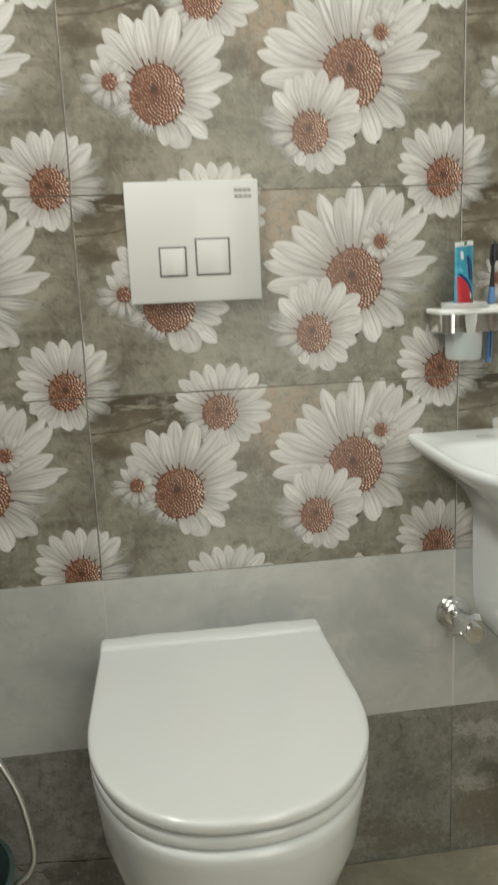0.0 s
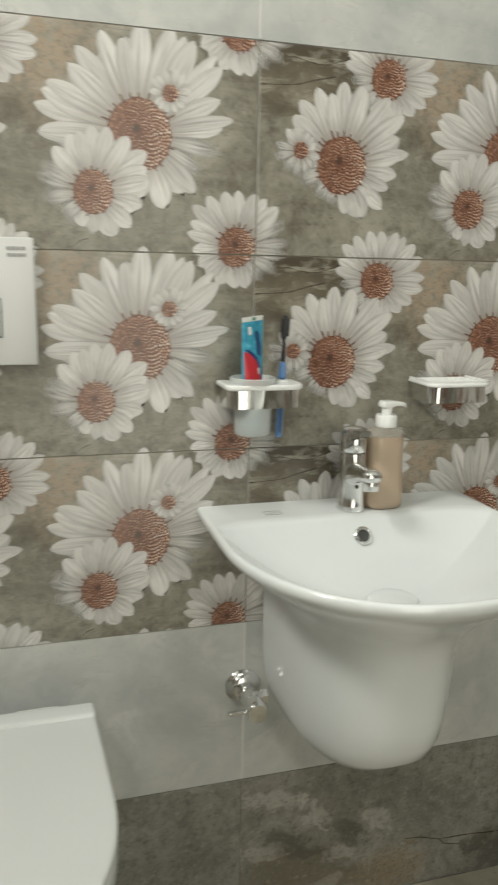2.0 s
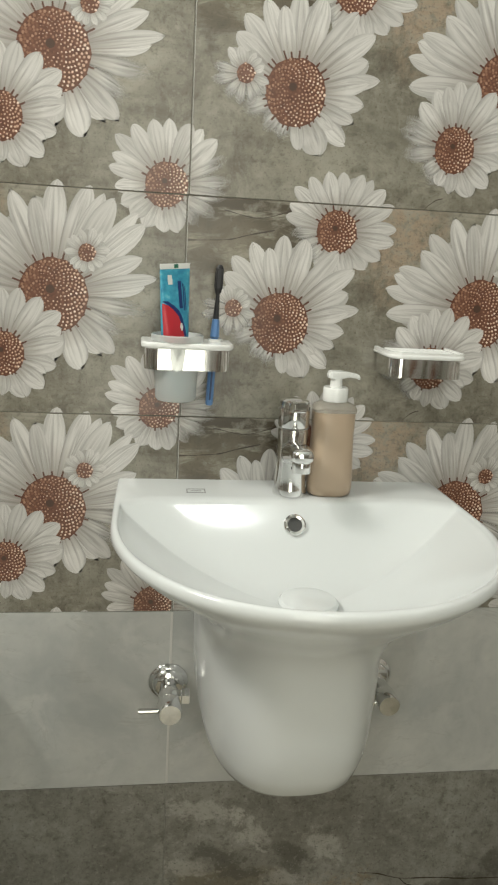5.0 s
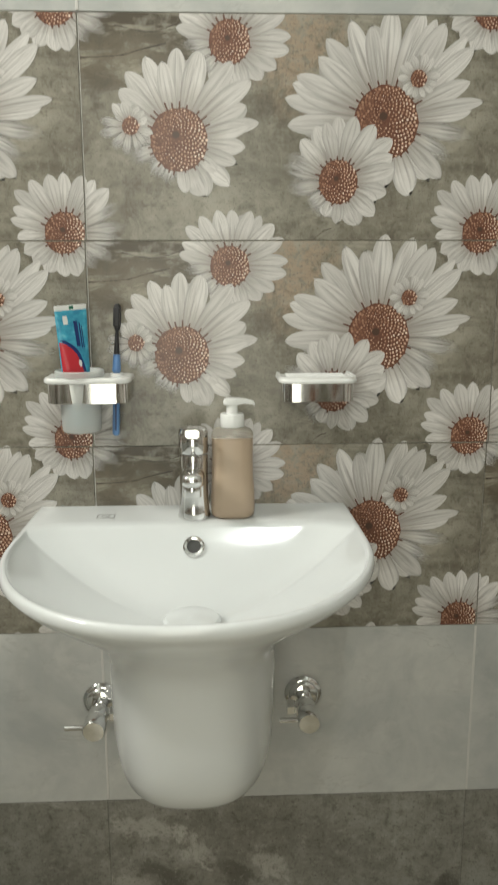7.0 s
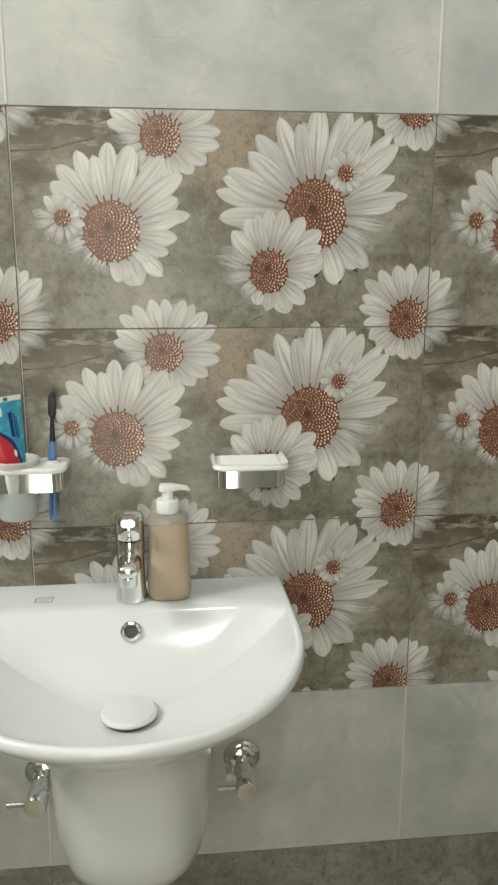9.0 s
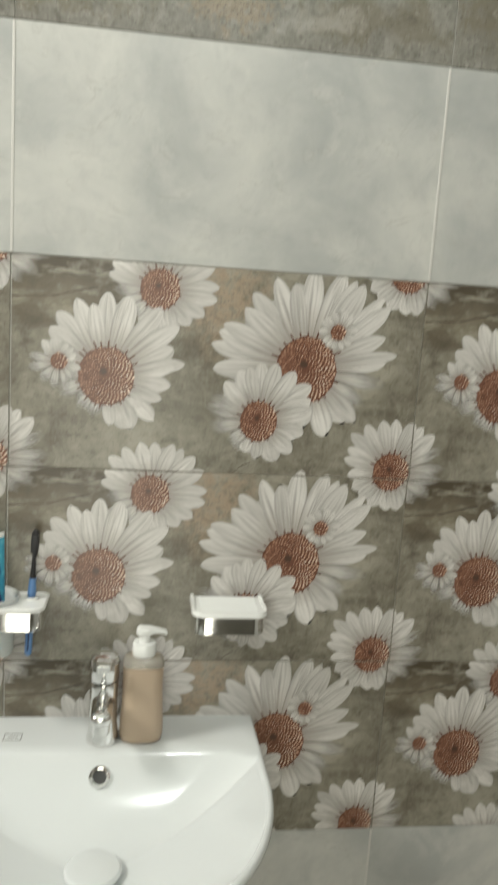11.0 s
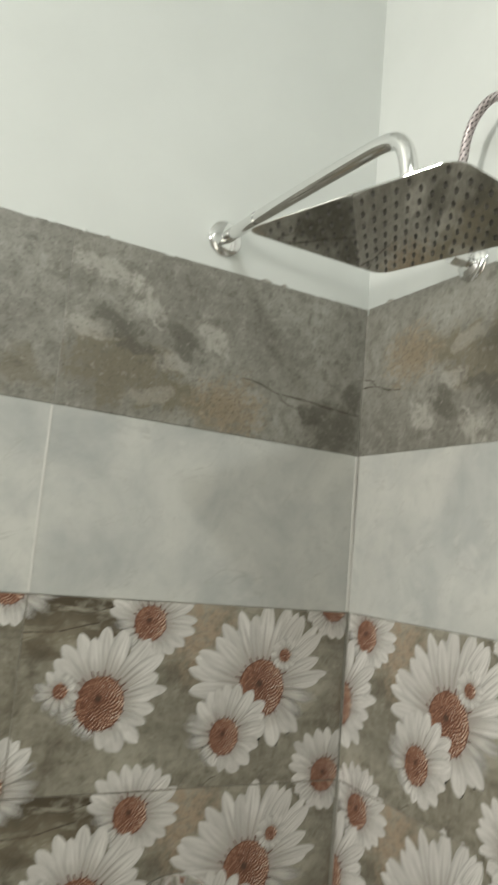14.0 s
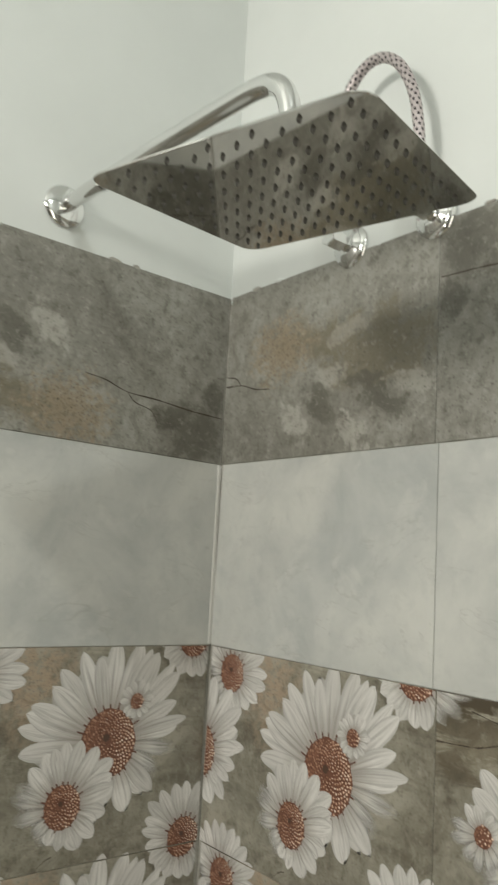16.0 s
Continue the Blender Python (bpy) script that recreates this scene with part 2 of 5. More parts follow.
def mat_pale_tile():
    n = Nodes("pale_grey_tile", 0.34)
    v = n.coords(1, 7.3)
    a = n.noise(v, 5.5, 5, 0.6, 0.4)
    b = n.noise(v, 26, 6, 0.68, 0.4)
    d = n.noise(v, 13, 5, 0.65, 0.4)
    base = n.ramp(a, [(0.34, (0.375, 0.385, 0.372)), (0.5, (0.465, 0.470, 0.448)), (0.66, (0.55, 0.548, 0.515))])
    base = n.mix(n.math("MULTIPLY", n.mask(b, 0.52, 0.70), value=0.32), base, (0.36, 0.36, 0.345))
    base = n.mix(n.math("MULTIPLY", n.mask(d, 0.54, 0.66), value=0.40), base, (0.58, 0.575, 0.54))
    base = n.mix(n.math("MULTIPLY", n.mask(d, 0.44, 0.34), value=0.35), base, (0.36, 0.372, 0.365))
    vein = n.noise(n.coords(1, 3.1, (2.6, 1, 5)), 2.1, 5, 0.6, 1.2)
    line = n.math("ABSOLUTE", n.math("SUBTRACT", vein, value=0.5))
    base = n.mix(n.math("MULTIPLY", n.math("MULTIPLY", n.mask(line, 0.012, 0.001), n.mask(d, 0.46, 0.58)), value=0.30), base, (0.29, 0.28, 0.255))
    return n.color(base).rough(b, 0.28, 0.42).m


def mat_dark_tile(name="weathered_stone_tile", gloss=0.40, veined=True):
    """Grey weathered stone print; the veined face has pale clouds, a brown vein and a dark corner."""
    n = Nodes(name, gloss)
    v = n.coords() if veined else n.coords(1, 3.7)
    loc = n.coords()
    a = n.noise(v, 7.0, 6, 0.62, 0.25)
    b = n.noise(v, 44, 9, 0.78, 0.3)
    c = n.noise(v, 120, 5, 0.75)
    pit = n.noise(v, 190, 2, 0.6)
    patch = n.noise(v, 22, 7, 0.72, 0.6)
    swirl = n.add("ShaderNodeTexNoise", Scale=14.0, Detail=5.0, Roughness=0.65)
    n.link(loc, swirl.inputs["Vector"])
    push = n.add("ShaderNodeVectorMath")
    push.operation = "MULTIPLY_ADD"
    push.inputs[1].default_value = (0.11, 0.0, 0.075)
    n.link(swirl.outputs["Color"], push.inputs[0])
    shift = n.add("ShaderNodeVectorMath")
    shift.operation = "SUBTRACT"
    shift.inputs[1].default_value = (0.055, 0.0, 0.0375)
    n.link(loc, shift.inputs[0])
    n.link(shift.outputs[0], push.inputs[2])
    warped = push.outputs[0]
    ragged = n.math("ADD", n.math("MULTIPLY", patch, value=0.45), n.math("MULTIPLY", b, value=0.55))
    base = n.ramp(a, [(0.34, (0.170, 0.162, 0.138)), (0.5, (0.225, 0.218, 0.190)), (0.66, (0.290, 0.283, 0.252))])
    base = n.mix(n.math("MULTIPLY", n.mask(patch, 0.47, 0.36), value=0.50), base, (0.125, 0.116, 0.094))
    base = n.mix(n.math("MULTIPLY", n.mask(b, 0.47, 0.36), value=0.55), base, (0.125, 0.114, 0.092))
    base = n.mix(n.math("MULTIPLY", n.mask(b, 0.53, 0.66), value=0.42), base, (0.36, 0.352, 0.318))

    def blotch(base, where, tone, depth, noise, edge=0.45):
        at = n.spot(warped, *where)
        m = n.math("ADD", n.math("MULTIPLY", at, value=1.15), n.math("MULTIPLY", n.math("SUBTRACT", noise, value=0.5), value=5.0))
        m = n.math("MULTIPLY", n.mask(m, 0.18, 0.30 + edge), n.mask(at, 0.0, 0.22))
        return n.mix(n.math("MULTIPLY", m, value=depth), base, tone)

    olive, dark, pale, rust = (0.150, 0.131, 0.090), (0.090, 0.084, 0.066), (0.40, 0.385, 0.345), (0.255, 0.203, 0.138)
    fine = n.noise(v, 75, 6, 0.8)
    if veined:
        for where in ((0.10, 0.080, 0.16, 0.085, -8), (0.24, 0.045, 0.12, 0.050, 0)):
            base = blotch(base, where, olive, 0.85, ragged, 0.40)
        for where, depth in (((0.060, 0.245, 0.085, 0.032, -18), 0.75), ((0.150, 0.200, 0.075, 0.030, -38), 0.80), ((0.030, 0.140, 0.060, 0.018, -10), 0.70), ((0.275, 0.170, 0.055, 0.032, -52), 0.75), ((0.195, 0.105, 0.060, 0.022, 12), 0.55), ((0.165, 0.045, 0.055, 0.020, 8), 0.45), ((0.350, 0.060, 0.030, 0.060, 15), 0.40)):
            base = blotch(base, where, pale, 0.84 * depth, ragged, 0.32)
        for where in ((0.090, 0.160, 0.060, 0.030, -25), (0.215, 0.150, 0.075, 0.028, -40), (0.120, 0.118, 0.050, 0.020, 0), (0.545, 0.040, 0.095, 0.060, 12), (0.500, 0.072, 0.060, 0.026, 35), (0.590, 0.110, 0.040, 0.050, 0)):
            base = blotch(base, where, dark, 0.80, ragged, 0.30)
        tan_at = (0.310, 0.050, 0.090, 0.075)
    else:
        for where in ((0.10, 0.060, 0.20, 0.070, 4), (0.48, 0.050, 0.16, 0.060, -6)):
            base = blotch(base, where, olive, 0.70, patch, 0.45)
        for where in ((0.41, 0.045, 0.075, 0.022, 6), (0.13, 0.19, 0.11, 0.03, -20)):
            base = blotch(base, where, pale, 0.45, patch)
        base = blotch(base, (0.335, 0.070, 0.030, 0.050, 0), dark, 0.55, b)
        tan_at = (0.285, 0.070, 0.085, 0.070)
    base = blotch(base, tan_at, rust, 0.80, fine, 0.35)
    holes = n.math("MULTIPLY", n.spot(loc, *tan_at), n.mask(n.noise(v, 230, 4, 0.7), 0.56, 0.64))
    base = n.mix(n.mask(holes, 0.12, 0.45), base, (0.075, 0.060, 0.042))
    base = n.mix(0.55, base, n.ramp(b, [(0.34, (0.52, 0.51, 0.49)), (0.46, (0.92, 0.92, 0.91)), (0.54, (1.0, 1.0, 1.0)), (0.66, (1.0, 1.0, 1.0))]), "MULTIPLY")
    base = n.mix(n.math("MULTIPLY", n.mask(n.noise(v, 75, 8, 0.8, 0.4), 0.55, 0.66), value=0.50), base, (0.40, 0.388, 0.35))
    base = n.mix(n.math("MULTIPLY", n.mask(c, 0.53, 0.66), value=0.45), base, (0.090, 0.082, 0.064))
    base = n.mix(n.math("MULTIPLY", n.mask(pit, 0.61, 0.68), value=0.60), base, (0.055, 0.047, 0.036))
    base = n.mix(n.math("MULTIPLY", n.mask(pit, 0.32, 0.28), value=0.45), base, (0.45, 0.435, 0.39))
    return n.color(base).rough(c, gloss - 0.06, gloss + 0.10).bump(c, 0.08, 0.001).m


def mat_floor():
    n = Nodes("grey_floor_tile", 0.32)
    v = n.coords(1, 4.0)
    a = n.noise(v, 6, 6, 0.65, 0.6)
    c = n.noise(v, 80, 5, 0.7)
    base = n.ramp(a, [(0.32, (0.235, 0.212, 0.160)), (0.5, (0.315, 0.288, 0.222)), (0.7, (0.395, 0.365, 0.29))])
    base = n.mix(n.math("MULTIPLY", n.mask(c, 0.54, 0.68), value=0.4), base, (0.14, 0.13, 0.105))
    return n.color(base).rough(c, 0.26, 0.42).m


def mat_paint():
    n = Nodes("white_wall_paint", 0.62)
    v = n.coords()
    a = n.noise(v, 3, 4, 0.6)
    b = n.noise(v, 120, 3, 0.6)
    return n.color(n.ramp(a, [(0.3, (0.60, 0.620, 0.600)), (0.7, (0.65, 0.670, 0.650))])).bump(b, 0.12, 0.001).m


def mat_grout():
    n = Nodes("grey_grout", 0.85)
    v = n.coords()
    return n.color(n.ramp(n.noise(v, 40, 4, 0.6), [(0.3, (0.24, 0.23, 0.20)), (0.7, (0.40, 0.385, 0.345))])).m


def mat_ceramic(name="white_glazed_ceramic", c=(0.725, 0.752, 0.752), rough=0.13):
    n = Nodes(name, rough, 0, 0.55)
    v = n.coords()
    a = n.noise(v, 6, 3, 0.5)
    n.b.inputs["Coat Weight"].default_value = 0.3
    n.b.inputs["Coat Roughness"].default_value = 0.04
    return n.color(n.mix(a, c, tuple(0.955 * q for q in c))).rough(n.noise(v, 25, 3), rough - 0.02, rough + 0.06).m


def mat_chrome(name="chrome", rough=0.06, c=(0.78, 0.78, 0.77)):
    n = Nodes(name, rough, 1.0)
    v = n.coords()
    return n.color(c).rough(n.noise(v, 60, 4, 0.6), rough - 0.02, rough + 0.05).m


def mat_glass_frosted():
    n = Nodes("frosted_glass", 0.42)
    n.b.inputs["Transmission Weight"].default_value = 0.60
    n.b.inputs["IOR"].default_value = 1.3
    return n.color((0.88, 0.90, 0.88)).m


def mat_hose():
    n = Nodes("braided_steel_hose", 0.36, 0.5)
    uv = n.add("ShaderNodeUVMap")
    mp = n.add("ShaderNodeMapping")
    mp.inputs["Scale"].default_value = (6, 130, 1)
    n.link(uv.outputs[0], mp.inputs["Vector"])
    sep = n.add("ShaderNodeSeparateXYZ")
    n.link(mp.outputs[0], sep.inputs[0])
    # black squares woven into a pinkish steel braid
    row = n.math("FRACT", sep.outputs[1])
    turned = n.math("ADD", sep.outputs[0], n.math("MULTIPLY", n.math("FLOOR", sep.outputs[1]), value=0.5))
    dot = n.math("MULTIPLY", n.math("LESS_THAN", n.math("FRACT", turned), value=0.42), n.math("LESS_THAN", row, value=0.55))
    strand = n.noise(mp.outputs[0], 3.0, 2, 0.5)
    return n.color(n.mix(dot, n.mix(strand, (0.62, 0.56, 0.55), (0.40, 0.35, 0.35)), (0.025, 0.018, 0.022))).bump(strand, 0.3, 0.001).m


M_GROUND = mat_print_ground()
M_PETAL = mat_petal("printed_petal_front", (0.68, 0.660, 0.630), (0.40, 0.384, 0.360))
M_PETAL2 = mat_petal("printed_petal_behind", (0.47, 0.455, 0.425), (0.33, 0.315, 0.29))
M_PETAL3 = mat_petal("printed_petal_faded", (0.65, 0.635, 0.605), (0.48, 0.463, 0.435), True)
M_DISC, M_SEED = mat_disc(), mat_seed("printed_seed_tips", [(0.0, (0.50, 0.30, 0.215)), (0.6, (0.69, 0.495, 0.375)), (1.0, (0.86, 0.72, 0.60))])
M_STAMEN = plain("printed_stamen", (0.115, 0.058, 0.042), GLAZE)
M_EYE = plain("printed_flower_eye", (0.085, 0.050, 0.035), GLAZE)
M_CRACK = plain("printed_crack", (0.060, 0.048, 0.036), GLAZE)
M_PALE, M_DARK, M_DARK2 = mat_pale_tile(), mat_dark_tile(), mat_dark_tile("plain_stone_tile", 0.40, False)
M_FLOOR = mat_floor()
M_PAINT, M_GROUT = mat_paint(), mat_grout()
M_JOINT = plain("white_grout_glint", (0.56, 0.55, 0.52), 0.55)
M_CERAMIC = mat_ceramic()
M_SEAT = mat_ceramic("white_seat_plastic", (0.655, 0.672, 0.665), 0.16)
M_PLASTIC = mat_ceramic("white_abs_plastic", (0.66, 0.66, 0.645), 0.36)
M_TRAY = mat_ceramic("white_tray", (0.82, 0.83, 0.81), 0.2)
M_CHROME = mat_chrome()
M_STEEL = mat_chrome("mirror_steel", 0.025, (0.60, 0.595, 0.57))
M_GAP = plain("dark_gap", (0.05, 0.05, 0.047), 0.5)
M_GREYLINE = plain("grey_line", (0.16, 0.16, 0.155), 0.35)
M_PALELINE = plain("pale_grey_line", (0.33, 0.33, 0.32), 0.35)
M_FROST = mat_glass_frosted()
M_HOSE = mat_hose()
M_DIFF = plain("lamp_diffuser", (0.9, 0.9, 0.87), 0.4)

M_SEED_DARK = mat_seed("printed_seeds", [(0.0, (0.135, 0.060, 0.038)), (0.5, (0.245, 0.122, 0.076)), (1.0, (0.38, 0.215, 0.142))])

# ---- the printed daisy tile ----
TW, TH, GAP = 0.602, 0.301, 0.0010
X0, Z0 = 0.005, -0.011


def reach(table, deg):
    """Petal length at an angle, from a table of angle: length."""
    ks = sorted(table)
    deg %= 360
    for a, b in zip(ks, ks[1:] + [ks[0] + 360]):
        if a <= deg < b:
            f = (deg - a) / (b - a)
            return table[a] * (1 - f) + table[b % 360 if b >= 360 else b] * f
    return table[ks[-1]]


# Petals of the four printed daisies: angle, length and half width in millimetres.
PETALS_BIG = ((90, 147, 13.5), (73, 148, 13.5), (66, 145, 10), (57, 148, 13.5), (44, 154, 10), (37, 154, 12), (26, 128, 11), (14, 138, 9), (9, 119, 11), (-9, 124, 12), (-24, 104, 10), (-42, 110, 12), (-52, 98, 12), (-68, 105, 15), (-88, 86, 12), (-112, 92, 12), (-140, 110, 12), (-160, 125, 13), (182, 138, 13), (169, 146, 11.5), (160, 139, 14), (152, 139, 11), (138, 126, 12.5), (127, 136, 12.5), (112, 139, 12.5), (103, 125, 11))
PETALS_MED = ((92, 119, 11.5), (74, 119, 14), (54, 124, 12), (40, 125, 12), (28, 103, 10), (14, 113, 9), (10, 98, 10), (-8, 92, 11), (-22, 86, 9), (-38, 66, 8), (-41, 92, 11), (-64, 83, 16), (-85, 70, 8.5), (-106, 62, 10), (-130, 62, 11), (-158, 74, 13), (178, 82, 12), (160, 92, 11), (139, 103, 12), (127, 112, 12), (112, 114, 11), (104, 102, 10.5))
PETALS_SUB = ((88, 87, 10), (74, 89, 11), (55, 90, 12), (40, 95, 12), (26, 84, 11), (12, 80, 12), (-13, 71, 11), (-27, 60, 9), (-41, 68, 11), (-66, 64, 13), (-88, 56, 8), (-112, 50, 10), (-140, 55, 12), (-172, 74, 12), (167, 81, 11), (153, 81, 11), (136, 77, 11), (116, 80, 12), (101, 81, 9))
PETALS_SIDE = ((87, 81, 9), (105, 82, 10), (124, 84, 10), (138, 87, 10), (153, 78, 9), (166, 77, 8), (186, 67, 9), (204, 63, 10), (224, 60, 11), (246, 60, 11), (268, 60, 10), (290, 62, 11), (312, 66, 11), (332, 76, 11), (350, 84, 10), (8, 87, 9), (24, 87, 10), (42, 86, 11), (56, 84, 9), (71, 83, 10))

FLOWERS = [
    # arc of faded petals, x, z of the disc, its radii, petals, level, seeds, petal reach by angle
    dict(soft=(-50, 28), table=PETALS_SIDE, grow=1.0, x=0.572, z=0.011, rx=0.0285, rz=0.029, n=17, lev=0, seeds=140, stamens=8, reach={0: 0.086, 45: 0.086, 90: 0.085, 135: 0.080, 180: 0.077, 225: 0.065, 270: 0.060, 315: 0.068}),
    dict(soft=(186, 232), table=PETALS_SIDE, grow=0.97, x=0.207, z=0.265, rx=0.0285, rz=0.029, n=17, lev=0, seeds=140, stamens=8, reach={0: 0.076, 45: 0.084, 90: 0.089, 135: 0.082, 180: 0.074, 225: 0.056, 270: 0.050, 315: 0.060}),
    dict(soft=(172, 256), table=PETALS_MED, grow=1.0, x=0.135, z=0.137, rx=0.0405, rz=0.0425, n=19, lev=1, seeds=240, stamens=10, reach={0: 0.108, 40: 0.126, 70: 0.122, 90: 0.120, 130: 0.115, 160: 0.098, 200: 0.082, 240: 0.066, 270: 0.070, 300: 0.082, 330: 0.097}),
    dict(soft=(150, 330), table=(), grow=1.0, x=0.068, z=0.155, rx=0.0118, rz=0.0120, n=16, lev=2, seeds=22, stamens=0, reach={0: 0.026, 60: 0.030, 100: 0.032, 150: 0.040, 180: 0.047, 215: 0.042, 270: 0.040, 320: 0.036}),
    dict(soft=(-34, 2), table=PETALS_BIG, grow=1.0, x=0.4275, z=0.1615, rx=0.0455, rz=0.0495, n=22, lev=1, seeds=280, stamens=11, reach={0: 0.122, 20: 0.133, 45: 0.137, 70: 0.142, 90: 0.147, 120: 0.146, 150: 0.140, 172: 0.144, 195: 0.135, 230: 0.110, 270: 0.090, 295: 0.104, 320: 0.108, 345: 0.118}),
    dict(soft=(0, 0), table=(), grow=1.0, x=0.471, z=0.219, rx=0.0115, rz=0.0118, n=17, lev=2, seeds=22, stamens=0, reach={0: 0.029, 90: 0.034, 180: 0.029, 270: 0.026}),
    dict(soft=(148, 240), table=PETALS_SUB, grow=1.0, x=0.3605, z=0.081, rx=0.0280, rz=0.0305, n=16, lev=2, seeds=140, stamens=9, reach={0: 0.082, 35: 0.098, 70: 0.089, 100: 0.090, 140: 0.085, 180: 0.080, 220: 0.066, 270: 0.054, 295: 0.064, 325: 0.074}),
]
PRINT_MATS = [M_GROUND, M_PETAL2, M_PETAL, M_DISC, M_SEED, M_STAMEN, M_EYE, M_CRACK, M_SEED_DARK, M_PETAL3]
V_STEPS = (0.0, 0.16, 0.34, 0.52, 0.66, 0.77, 0.86, 0.93, 0.975, 1.0)
U_STEPS = (-1.0, -0.55, 0.0, 0.55, 1.0)


def draw_flower(bm, uv, f, dx, dz, rng):
    """One printed daisy: two wreaths of petals, the disc, its seeds and stamens, each a hair above the one below."""
    cx, cz = f["x"] + dx, f["z"] + dz
    lift = 0.00027 * f["lev"] + 0.00006

    def face(points, mat, coords=None, h=0.0):
        vs = [bm.verts.new((cx + p[0], -(lift + h), cz + p[1])) for p in points]
        fc = bm.faces.new(vs)
        fc.material_index = mat
        if coords:
            for lp, c in zip(fc.loops, coords):
                lp[uv].uv = c
        return fc
    for layer in (0, 1):
        n = len(f["table"]) if layer and f["table"] else round(f["n"] * (0.66, 0.74)[layer])
        for k in range(n):
            r0 = 0.7 * f["rx"]
            if f["table"] and layer:
                a, mm, half = f["table"][k]
                L, W = 0.001 * mm * f["grow"], 0.00114 * half * f["grow"]
                bend = 0.055 * math.sin(a * 5.3)
            else:
                a = 360 * (k + 0.5 * layer) / n + rng.uniform(-7, 7)
                L = reach(f["reach"], a) * (rng.uniform(0.90, 1.05) if layer else rng.uniform(0.66, 0.90) if f["table"] else rng.uniform(0.84, 1.02))
                W = math.pi / n * (r0 + 0.62 * (L - r0)) * rng.uniform(0.86, 1.08)
                bend = rng.uniform(-0.16, 0.16)
            span = L - r0
            skew, notch = rng.uniform(-0.16, 0.16), rng.uniform(0.0, 0.07)
            # petals to the side taper more, hanging ones end in uneven teeth
            lean = abs(math.cos(radians(a)))
            taper, blunt = 2.3 - 0.25 * lean, 0.58 + 0.06 * lean
            teeth = [rng.uniform(-0.05, 0.05) if math.sin(radians(a)) < -0.3 and layer else rng.uniform(-0.012, 0.012) for _ in U_STEPS]
            wave, beat = rng.uniform(0.01, 0.06), rng.uniform(0, 6.28)
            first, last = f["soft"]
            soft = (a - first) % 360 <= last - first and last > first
            ca, sa = math.cos(radians(a)), math.sin(radians(a))
            h = 0.000003 * ((k * 7) % n) + 0.00010 * layer
            grid = []
            for v in V_STEPS:
                w = W * (0.42 + 0.58 * math.sin(min(v / 0.66, 1) * math.pi / 2))
                if v > 0.66:
                    w *= max(1 - ((v - 0.66) / 0.34) ** taper, 0.0) ** blunt * 0.96 + 0.04
                w *= 1 + wave * math.sin(7 * v + beat)
                row = []
                for u, tooth in zip(U_STEPS, teeth):
                    s = r0 + span * (v * (1 - notch * math.cos(u * 4.2) * max(v - 0.8, 0) * 4) + tooth * max(v - 0.7, 0) * 3.3)
                    o = w * (u + skew * (1 - u * u)) + bend * span * v * v
                    row.append(bm.verts.new((cx + s * ca - o * sa, -(lift + h), cz + s * sa + o * ca)))
                grid.append(row)
            for i in range(len(V_STEPS) - 1):
                for j in range(len(U_STEPS) - 1):
                    fc = bm.faces.new((grid[i][j], grid[i + 1][j], grid[i + 1][j + 1], grid[i][j + 1]))
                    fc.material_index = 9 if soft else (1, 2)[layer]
                    for lp, (p, q) in zip(fc.loops, ((i, j), (i + 1, j), (i + 1, j + 1), (i, j + 1))):
                        lp[uv].uv = (U_STEPS[q] / 2 + 0.5, V_STEPS[p])
    rx, rz = f["rx"], f["rz"]
    m = 36
    for k in range(f["stamens"] * 2):
        n_st = f["stamens"]
        a = radians(18 + 150 * (k + 0.5) / n_st + rng.uniform(-5, 5) if k < n_st else 185 + 170 * (k - n_st + 0.5) / n_st + rng.uniform(-7, 7))
        ln = (rng.uniform(0.20, 0.34) if k < f["stamens"] else rng.uniform(0.10, 0.22)) * rx
        p, d = Vector((rx * 0.93 * math.cos(a), rz * 0.93 * math.sin(a))), Vector((math.cos(a), math.sin(a)))
        q, wd = Vector((-d.y, d.x)), 0.0014
        face([p - q * wd, p + q * wd, p + d * ln + q * wd * 0.8, p + d * ln - q * wd * 0.8], 5, None, 0.00018)
    face([(rx * (1 + 0.03 * rng.uniform(-1, 1)) * math.cos(2 * math.pi * i / m), rz * (1 + 0.03 * rng.uniform(-1, 1)) * math.sin(2 * math.pi * i / m)) for i in range(m)], 3, None, 0.00020)
    for i in range(f["seeds"]):
        r = ((i + 0.5) / f["seeds"]) ** 0.5
        if r < 0.16:
            continue
        a = i * 2.399963
        sx, sz = rx * 0.96 * r * math.cos(a) - (1 - r) * 0.10 * rx, rz * 0.96 * r * math.sin(a) + (1 - r) * 0.16 * rz
        size = 0.64 * rx / f["seeds"] ** 0.5 * (0.75 + 0.45 * r)
        sx, sz = sx + rng.uniform(-0.28, 0.28) * size, sz + rng.uniform(-0.28, 0.28) * size
        ring6 = (0.3, 1.35, 2.4, 3.44, 4.5, 5.5)
        face([(sx + size * math.cos(t), sz + size * 1.1 * math.sin(t)) for t in ring6], 8, None, 0.00022)
        lit = 0.44 + 0.50 * r * math.cos(a + 0.25) + rng.uniform(-0.16, 0.16)
        if r > 0.24 and lit > 0.16:
            face([(sx + size * (0.12 + lit * math.cos(t)), sz + size * (0.16 + lit * math.sin(t))) for t in ring6], 4, None, 0.00023)
    if f["seeds"] > 60:
        face([(-0.10 * rx + 0.13 * rx * math.cos(t), 0.16 * rz + 0.13 * rx * math.sin(t)) for t in (0, 0.8, 1.6, 2.4, 3.1, 3.9, 4.7, 5.5)], 6, None, 0.00024)


